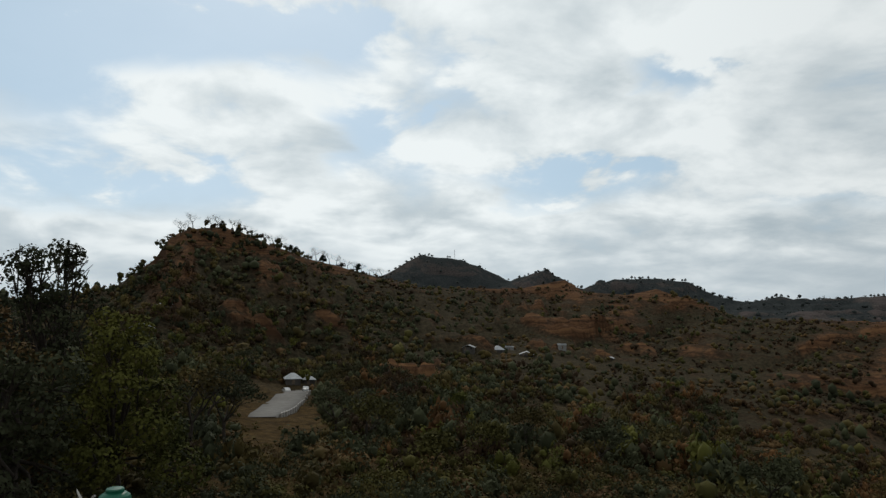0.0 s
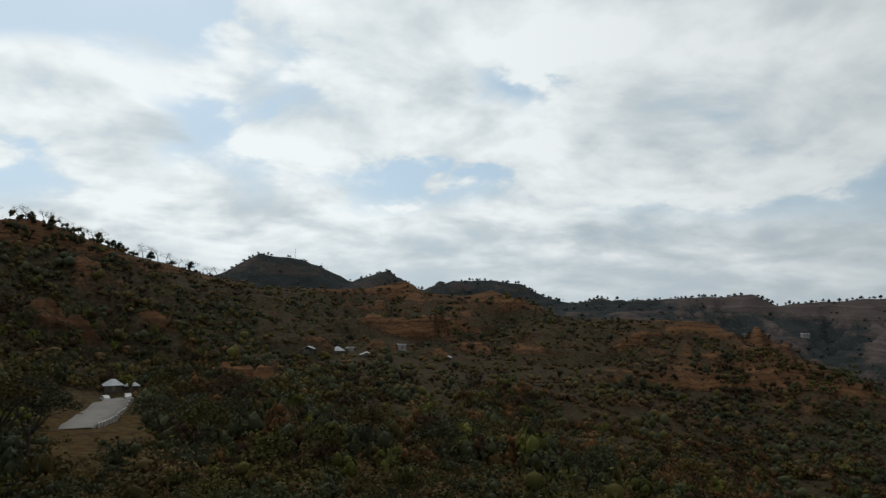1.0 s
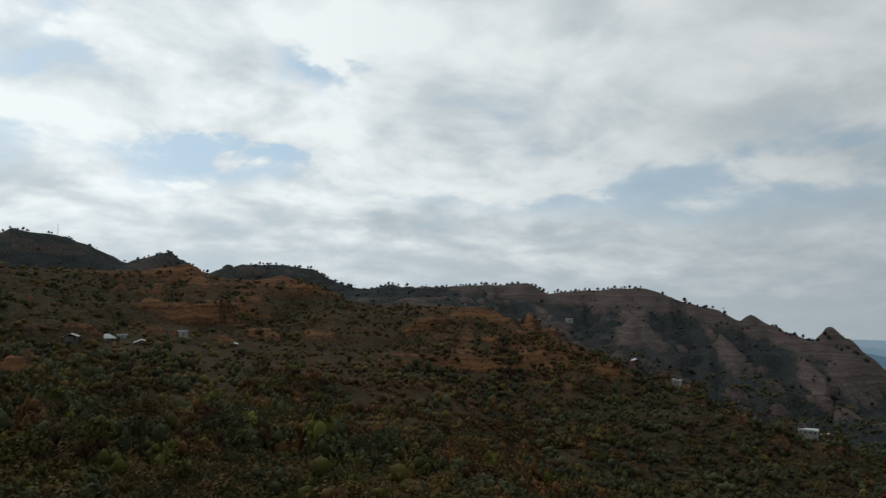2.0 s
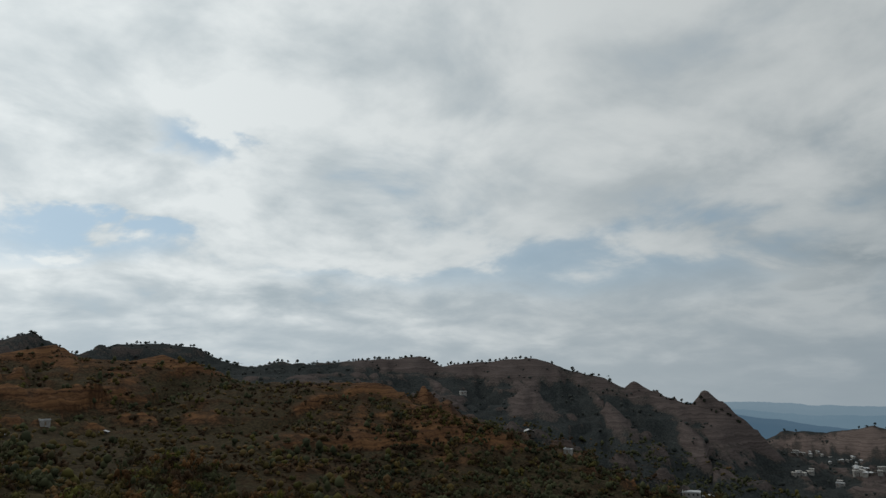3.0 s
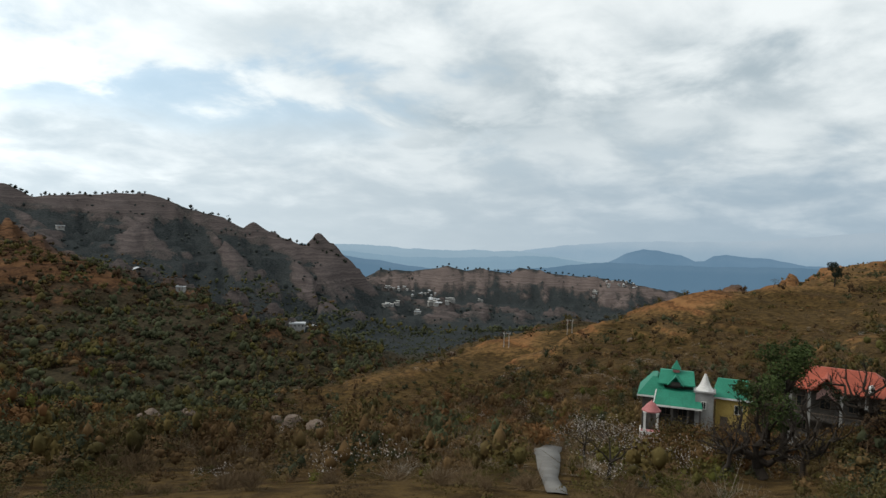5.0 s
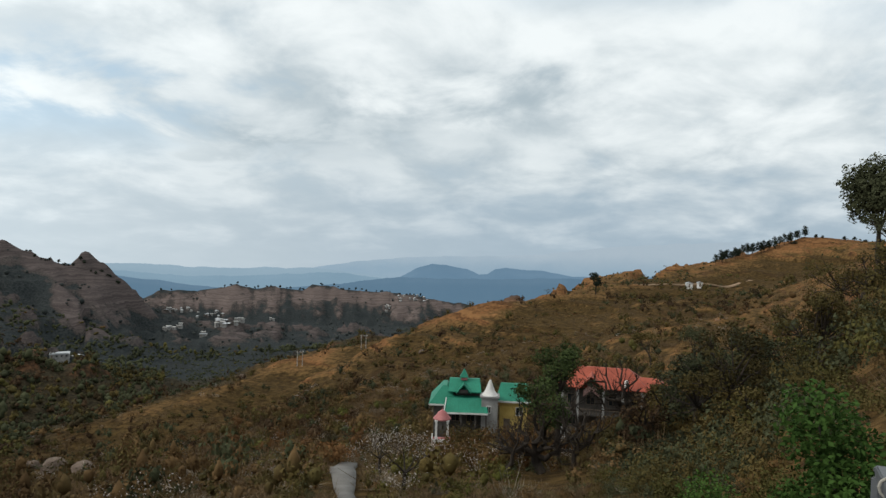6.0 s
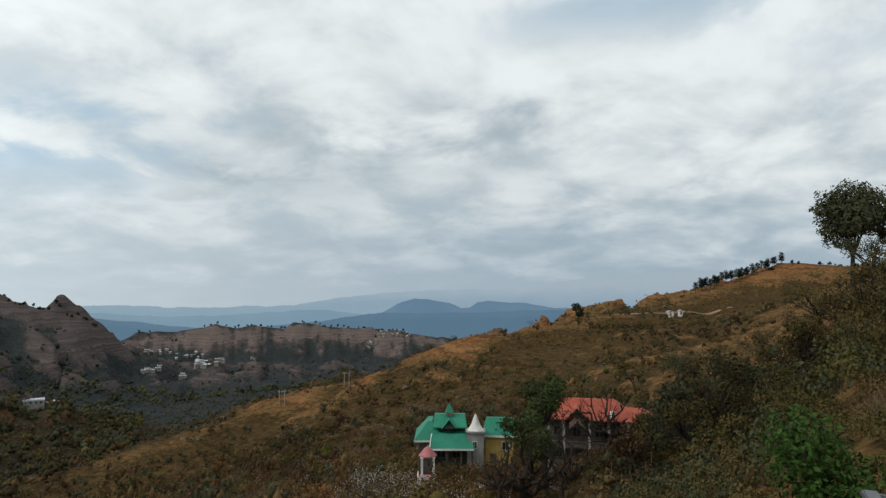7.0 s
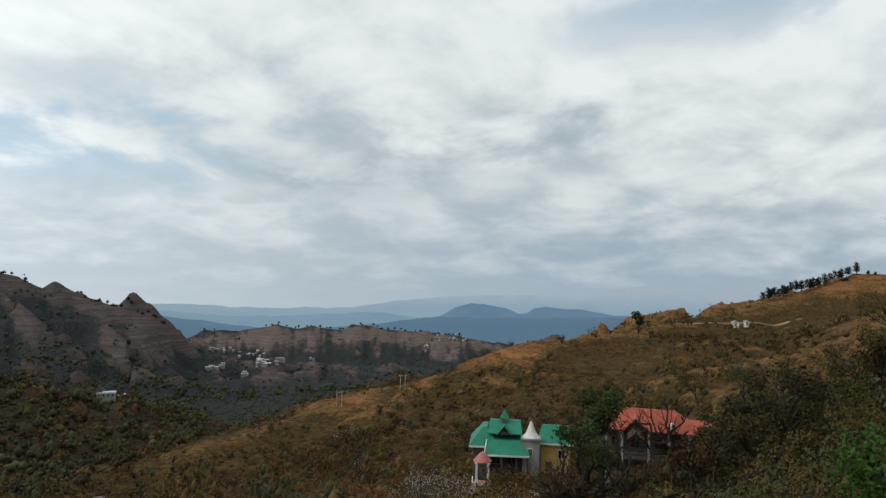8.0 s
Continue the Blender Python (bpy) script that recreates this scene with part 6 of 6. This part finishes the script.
def make_village():
    gen = np.random.default_rng(12)
    kinds = []
    rows = (("white flat-roofed house in the far village", 6, 6, 2.8, "flat", GREY_WALL, WHITEWASH, 1), ("two-storey whitewashed house in the far village", 5.5, 5.5, 4.6, "flat", GREY_WALL, WHITEWASH, 2),
            ("pale village house with a tin gable roof", 5, 7, 2.6, "gable", DARK_WALL, TIN, 1), ("grey village house with a shallow tin roof", 6, 6, 2.6, "hip", GREY_WALL, TIN, 1))
    # bearing range, angle range, count
    clusters = ((66.0, 68.0, -6.0, -6.25, 10), (68.0, 70.6, -6.25, -6.75, 13), (70.0, 72.2, -6.95, -7.45, 14), (66.1, 67.4, -7.3, -7.6, 6), (68.6, 69.0, -7.9, -8.1, 1), (74.0, 74.5, -6.9, -7.1, 2),
                (83.6, 84.2, -5.6, -6.2, 6), (84.4, 87.2, -4.8, -5.3, 15))
    for b0, b1, a0, a1, count in clusters:
        for k in range(count):
            b, a = gen.uniform(b0, b1), gen.uniform(a1, a0)
            r = on_slope(b, a, 500, 1750)
            at = spot_at(b, r)
            if len(kinds) < len(rows):
                label, w, d, h, roof, wall, rm, lv = rows[len(kinds)]
                kinds.append(small_house(label, at, -b, w, d, h, roof, wall, rm, "houses of the far village", lv))
            else:
                m = Matrix.Translation(at) @ Matrix.Rotation(radians(-b + gen.uniform(-35, 35)), 4, "Z")
                copy_thing(kinds[int(gen.integers(0, 4))], m @ Matrix.Scale(0.8, 4))
    # scattered farmhouses on the near hillsides: bearing, angle, width, roof
    farms = ((2.2, -3.2, 8, "gable", "white farmhouse with a tin roof on the wooded slope"), (4.6, -3.35, 8, "hip", "white farmhouse with a pale hipped roof"), (5.6, -3.25, 6, "flat", "small whitewashed farmhouse on the slope"),
             (7.0, -3.7, 9, "gable", "long low farmhouse with a grey tin roof"), (9.9, -3.0, 6, "flat", "small pale farmhouse among dry terraces"), (13.8, -3.9, 5, "gable", "tiny white shed on the slope"),
             (41.4, -1.7, 9, "flat", "white house high on the dark range"), (46.7, -5.0, 12, "gable", "long white shed below the cliffs"), (49.8, -6.45, 6, "flat", "small white house in the valley"),
             (58.95, -9.45, 14, "flat", "white house with a pale roof in the valley bottom"), (60.2, -9.6, 8, "gable", "small pale house in the valley bottom"), (69.0, -8.2, 9, "flat", "white two-storey house below the village"),
             (108.5, -3.4, 3.6, "gable", "small white hut beside the hill road"), (109.3, -3.3, 2.8, "gable", "small white hut beside the hill road"))
    for b, a, w, roof, label in farms:
        r = on_slope(b, a, 440 if 45 < b < 72 else 180, 1500)
        if b > 100:
            small_house(label, spot_at(b, r, 0.9), -b + 10, w, w * 0.8, 2.4, roof, WHITEWASH, TIN, name="hut")
            continue
        small_house(label, spot_at(b, r, -1.1 if b < 30 else 0.2), -b + gen.uniform(-25, 25), w * 0.8, w * 0.7, 1.9 if roof != "flat" else 2.6, roof, DARK_WALL if roof != "flat" else GREY_WALL, TIN, name="farmhouse")
    # huts by the parking road, and two long sheds higher up
    small_house("square hut with a pale pyramid roof by the road", spot_at(-11.15, 232), 18, 4.2, 4.2, 1.7, "hip", DARK_WALL, TIN, "huts by the road", name="hut")
    small_house("square hut with a pale pyramid roof by the road", spot_at(-12.35, 224), 18, 4.6, 4.4, 1.7, "hip", DARK_WALL, TIN, "huts by the road", name="hut")
    r = on_slope(-23.9, -1.75, 90)
    small_house("long low shed with a pale tin roof on the hillside", spot_at(-23.9, r, -1.0), 20, 0.032 * r, 4, 2.0, "gable", DARK_WALL, TIN, name="shed")
    r = on_slope(-22.3, 0.2, 90)
    small_house("small tin-roofed shed below the cliff", spot_at(-22.3, r, -1.4), 60, 0.014 * r, 3, 1.9, "gable", DARK_WALL, TIN, name="shed")


make_village()


# ---- roads ----
def strip(name, label, line, mat, lift=0.12):
    """A road draped on the ground: rows of bearing, distance and width."""
    line = np.array(line, float)
    t = np.linspace(0, len(line) - 1, 60)
    b, r, w = (np.interp(t, np.arange(len(line)), line[:, k]) for k in range(3))
    p = np.stack((r * np.sin(np.radians(b)), r * np.cos(np.radians(b))), -1)
    d = np.gradient(p, axis=0)
    d /= np.linalg.norm(d, axis=1)[:, None]
    side = np.stack((d[:, 1], -d[:, 0]), -1)
    cols = []
    zs = [ground_height(*(p + side * (w * s)[:, None]).T) for s in (-0.5, -0.25, 0, 0.25, 0.5)]
    z = np.convolve(np.pad(np.max(zs, axis=0), 4, mode="edge"), np.ones(9) / 9, "valid") + lift
    for s, drop in ((-0.5, 0.9), (-0.5, 0), (0, -0.03), (0.5, 0), (0.5, 0.9)):
        q = p + side * (w * s)[:, None]
        cols.append(np.stack((q[:, 0], q[:, 1], z - drop), -1))
    verts = np.concatenate(cols)
    m = len(t)
    i, j = np.meshgrid(np.arange(4), np.arange(m - 1), indexing="ij")
    faces = np.stack((i * m + j, i * m + j + 1, (i + 1) * m + j + 1, (i + 1) * m + j), -1).reshape(-1, 4)
    tagged(new(name, mesh_from(name, verts, faces, mat)), label, "road", kind="structure")
    return p, side, z, w


ROAD_P, ROAD_SIDE, ROAD_Z, ROAD_W = strip("road", "pale concrete road and parking strip on the slope", ((-14.7, 142, 5.5), (-14.2, 154, 7.5), (-13.5, 168, 8.5), (-12.8, 185, 8.8), (-12.1, 207, 8), (-11.8, 218, 6)), ROAD)
strip("path", "narrow pale concrete path through the bushes", ((81.4, 30, 0.9), (81.0, 38, 0.9), (80.7, 45, 1.0), (80.6, 52, 1.7), (80.5, 60, 2.2), (80.3, 70, 2.4), (80.9, 76, 2.0)), ROAD, 0.3)
strip("hill_road", "dirt road along the hillside", ((104, 395, 3), (106, 420, 3), (108.5, 440, 3), (110.5, 455, 3), (113, 470, 3)), mottled("dry_dirt", (0.20, 0.13, 0.08), (0.32, 0.22, 0.14), 0.3, 3.0), 0.3)


def make_kerb():
    for k in range(5, 50, 3):
        p = ROAD_P[k] + ROAD_SIDE[k] * (ROAD_W[k] * 0.5 + 0.25)
        a = math.degrees(math.atan2(ROAD_SIDE[k][1], ROAD_SIDE[k][0]))
        ob = thing("parapet", "low pale roadside parapet block", "parapet", (p[0], p[1], ROAD_Z[k]), a, "parapet blocks along the road")
        part("block", boxes((-0.15, 0.15, -1.1, 1.1, -1.2, 0.32), bevel=0.04), POLE_GREY, ob)


make_kerb()


def make_car(at, turn, label):
    ob = thing("car", label, "car", at, turn, "cars parked on the road")
    bm = bmesh.new()
    side = ((-2.0, 0.35), (-2.02, 0.8), (-1.3, 0.95), (-0.7, 1.45), (0.9, 1.48), (1.75, 0.98), (2.0, 0.9), (2.02, 0.35))
    a = [bm.verts.new((x, -0.8, z)) for x, z in side]
    b = [bm.verts.new((x, 0.8, z)) for x, z in side]
    bm.faces.new(a)
    bm.faces.new(b[::-1])
    for k in range(len(side)):
        bm.faces.new((a[k], b[k], b[(k + 1) % 8], a[(k + 1) % 8]))
    bmesh.ops.recalc_face_normals(bm, faces=bm.faces)
    bmesh.ops.bevel(bm, geom=list(bm.edges), offset=0.07, segments=2, affect="EDGES")
    part("body", bm, CAR_WHITE, ob)
    part("windscreen", boxes((-1.22, -0.76, -0.66, 0.66, 1.02, 1.36)), GLASS_DARK, ob)
    for y in (-0.82, 0.8):
        part("side_window", boxes((-0.75, 1.2, y, y + 0.02, 1.02, 1.36)), GLASS_DARK, ob)
    for x in (-1.25, 1.25):
        for y in (-0.78, 0.78):
            bm = bmesh.new()
            tube(bm, (x, y - 0.1, 0.32), (x, y + 0.1, 0.32), 0.32, 0.32, 14)
            wheel = part("wheel", bm, RUBBER, ob)
            bm = bmesh.new()
            tube(bm, (x, y - 0.115, 0.32), (x, y + 0.115, 0.32), 0.17, 0.17, 10)
            part("rim", bm, POLE_GREY, wheel)
    for y in (-0.55, 0.55):
        part("headlight", boxes((-2.06, -1.98, y - 0.16, y + 0.16, 0.66, 0.8)), GLASS_DARK, ob)
    return ob


def road_spot(k, across):
    p = ROAD_P[k] + ROAD_SIDE[k] * across
    return (p[0], p[1], ROAD_Z[k] + 0.03)


make_car(road_spot(47, 3.0), -75, "white car parked at the edge of the concrete road")
make_car(road_spot(50, -3.0), -60, "white van-like car parked under the trees")


# ---- poles, mast, tank, railing ----
def make_pole_pair(b, r, label):
    ob = thing("utility_pole", label, "utility pole", spot_at(b, r), -b, "power poles on the spur")
    for x in (-1.0, 1.0):
        bm = bmesh.new()
        tube(bm, (x, 0, -0.6), (x, 0, 6.4), 0.15, 0.11)
        part("post", bm, POLE_GREY, ob)
    part("crossarm", boxes((-1.6, 1.6, -0.08, 0.08, 5.6, 5.8), bevel=0.01), POLE_GREY, ob)
    for x in (-1.4, 0.0, 1.4):
        part("insulator", boxes((x - 0.07, x + 0.07, -0.07, 0.07, 5.8, 6.1)), WHITEWASH, ob)


make_pole_pair(76.65, on_slope(76.65, -10.75, 60), "double grey power pole with a crossarm on the spur")
make_pole_pair(81.9, on_slope(81.9, -9.35, 60), "double grey power pole further along the spur")


def make_mast():
    ob = thing("radio_mast", "thin lattice radio mast on the far hilltop", "mast", spot_at(0.95, 1201))
    for x, y in ((-0.5, -0.3), (0.5, -0.3), (0, 0.5)):
        bm = bmesh.new()
        tube(bm, (x, y, -1), (x * 0.3, y * 0.3, 17), 0.14, 0.1, 6)
        part("leg", bm, POLE_GREY, ob)
    for k in range(8):
        z = 1 + k * 2
        s = 1 - 0.7 * z / 17
        bm = bmesh.new()
        tube(bm, (-0.5 * s, -0.3 * s, z), (0.5 * s, -0.3 * s, z + 1.5), 0.06, 0.06, 5)
        part("brace", bm, POLE_GREY, ob)


make_mast()


def make_tank_roof():
    at = plan(-26.2, 23.0)
    top = -6.34
    house = thing("house", "flat-roofed concrete house below the terrace", "house", (at[0], at[1], 0), 24)
    part("wall", boxes((-3.2, 2.2, -1.6, 0.9, -14, top - 0.2)), GREY_WALL, house)
    part("roof", boxes((-3.5, 2.5, -1.9, 1.1, top - 0.2, top), bevel=0.02), GREY_WALL, house, "bare concrete roof slab")
    part("parapet", boxes((-3.5, 2.5, 0.95, 1.1, top, top + 0.12), (-3.5, 2.5, -1.9, -1.75, top, top + 0.1)), GREY_WALL, house)
    t = plan(-25.2, 22.0)
    tank = thing("water_tank", "green plastic water tank on a concrete roof", "water tank", (t[0], t[1], top))
    rows = [(0.41, 0.0), (0.44, 0.06)]
    for k in range(5):
        rows += [(0.44, 0.1 + k * 0.15), (0.465, 0.14 + k * 0.15), (0.465, 0.19 + k * 0.15), (0.44, 0.23 + k * 0.15)]
    rows += [(0.44, 0.9), (0.41, 1.0), (0.32, 1.07), (0.22, 1.1)]
    part("body", turned(rows, 28), TANK_GREEN, tank)
    part("lid", turned(((0.25, 1.1), (0.25, 1.17), (0.22, 1.2), (0.05, 1.22)), 24), TANK_GREEN, tank, "round green screw lid")
    s = plan(-27.55, 22.3)
    dish = thing("satellite_dish", "small pale satellite dish tilted on the roof edge", "satellite dish", (s[0], s[1], top), 95)
    bm = bmesh.new()
    rings = []
    for r, z in ((0.02, 0.0), (0.11, 0.01), (0.2, 0.03), (0.27, 0.06)):
        rings.append([bm.verts.new((r * math.cos(math.tau * k / 20), r * math.sin(math.tau * k / 20), z)) for k in range(20)])
    for a, b in zip(rings, rings[1:]):
        for k in range(20):
            bm.faces.new((a[k], a[(k + 1) % 20], b[(k + 1) % 20], b[k]))
    bmesh.ops.solidify(bm, geom=list(bm.faces), thickness=0.02)
    bmesh.ops.transform(bm, matrix=Matrix.Translation((0, 0, 0.95)) @ Matrix.Rotation(radians(58), 4, "X") @ Matrix.Rotation(radians(25), 4, "Y"), verts=bm.verts)
    part("reflector", bm, WHITEWASH, dish)
    bm = bmesh.new()
    tube(bm, (0, 0, -0.02), (0, 0.03, 0.95), 0.03, 0.03)
    part("post", bm, POLE_GREY, dish)
    bm = bmesh.new()
    tube(bm, (0, -0.03, 0.75), (-0.08, -0.42, 1.0), 0.012, 0.012)
    part("feed_arm", bm, POLE_GREY, dish)
    bm = bmesh.new()
    tube(bm, (-0.07, -0.4, 0.99), (-0.09, -0.47, 1.03), 0.035, 0.03)
    part("feed_horn", bm, POLE_GREY, dish)


make_tank_roof()


def make_terrace():
    """The terrace on which the camera stands, with its steel railing at one corner."""
    slab = tagged(new("terrace", None), "plain concrete viewing terrace on the slope", "terrace", kind="structure")
    part("slab", boxes((-1.2, 2.2, -3.4, 0.7, -1.85, -1.6)), GREY_WALL, slab)
    part("footing", boxes((-1.0, 2.0, -3.2, 0.5, -7.0, -1.85)), GREY_WALL, slab)
    rail = thing("railing", "grey painted steel tube railing with a tied rope", "railing", (0, 0, 0))
    corner = plan(121.9, 2.28)
    x, y = corner[0], corner[1]
    z = -0.6
    w = 0.02
    here = Vector((x, y, z - w))
    far = Vector(plan(133.0, 2.2)) + Vector((0, 0, z - w))
    near = Vector(plan(129.5, 1.2)) + Vector((0, 0, z - w))
    out, back = (far - here).normalized(), (near - here).normalized()

    def bar(name, p, q, mat=RAIL_GREY, r=w):
        p, q = Vector(p), Vector(q)
        bm = bmesh.new()
        made = bmesh.ops.create_cube(bm, size=1.0)["verts"]
        turn = (q - p).to_track_quat("Z", "Y").to_matrix().to_4x4()
        for v in made:
            v.co = Vector((v.co.x * 2 * r, v.co.y * 2 * r, v.co.z * (q - p).length))
        bmesh.ops.bevel(bm, geom=list(bm.edges), offset=0.004, segments=2, affect="EDGES")
        bmesh.ops.transform(bm, matrix=Matrix.Translation((p + q) / 2) @ turn, verts=bm.verts)
        return part(name, bm, mat, rail)

    bar("post", (x, y, -1.6), (x, y, z - 2 * w - 0.002))
    bar("top_rail", here - out * w, far, r=0.009)
    bar("side_rail", here + back * w, near)
    bar("end_post", (far.x, far.y, -1.6), (far.x, far.y, z - 2 * w - 0.002))
    bar("side_post", (near.x, near.y, -1.6), (near.x, near.y, z - 2 * w - 0.002))
    bar("lower_rail", here + out * 0.03 - Vector((0, 0, 0.16)), far - Vector((0, 0, 0.16)), r=0.012)
    bar("brace", here + out * 0.05 - Vector((0, 0, 0.5)), here + out * 0.32 - Vector((0, 0, 0.04)), r=0.008)
    q = here + back * 0.16
    rope = thing("rope", "thin pale rope knotted round a railing post", "rope", q)
    bm = bmesh.new()
    ring = [back.cross(Vector((0, 0, 1))) * (math.cos(a) * 0.029) + Vector((0, 0, math.sin(a) * 0.029)) for a in [math.tau * k / 12 for k in range(13)]]
    for p, q in zip(ring, ring[1:]):
        tube(bm, p, q, 0.004, 0.004, 6)
    part("loop", bm, ROPE, rope)
    bm = bmesh.new()
    tail = (Vector((-0.02, 0.02, -0.01)), Vector((-0.04, 0.03, -0.05)), Vector((-0.035, 0.025, -0.2)), Vector((-0.02, 0.02, -0.5)))
    for p, q in zip(tail, tail[1:]):
        tube(bm, p, q, 0.004, 0.004, 6)
    part("tail", bm, ROPE, rope)


make_terrace()


def make_boulders():
    gen = np.random.default_rng(77)
    rows = ((58.9, -17.4, 2.6), (60.6, -17.9, 2.2), (57.4, -17.0, 1.6), (61.8, -17.0, 1.5), (47.6, -16.6, 3.0), (50.5, -16.2, 1.8), (72.1, -11.6, 1.4), (86.8, -9.6, 1.2))
    for b, a, size in rows:
        r = on_slope(b, a, 60, 400)
        ob = thing("boulder", "large weathered pinkish boulder half sunk in scrub", "boulder", spot_at(b, r, 0.35 * size), gen.uniform(0, 360), "boulders on the spur")
        bm = bmesh.new()
        bmesh.ops.create_icosphere(bm, subdivisions=3, radius=1.0)
        seed = gen.uniform(0, 50)
        for v in bm.verts:
            k = 1 + 0.35 * noise.noise(v.co * 1.3 + Vector((seed, 0, 0))) + 0.12 * noise.noise(v.co * 4 + Vector((0, seed, 0)))
            v.co = Vector((v.co.x * size * k, v.co.y * size * 0.8 * k, v.co.z * size * 0.8 * k))
        part("stone", bm, ROCK, ob)


make_boulders()
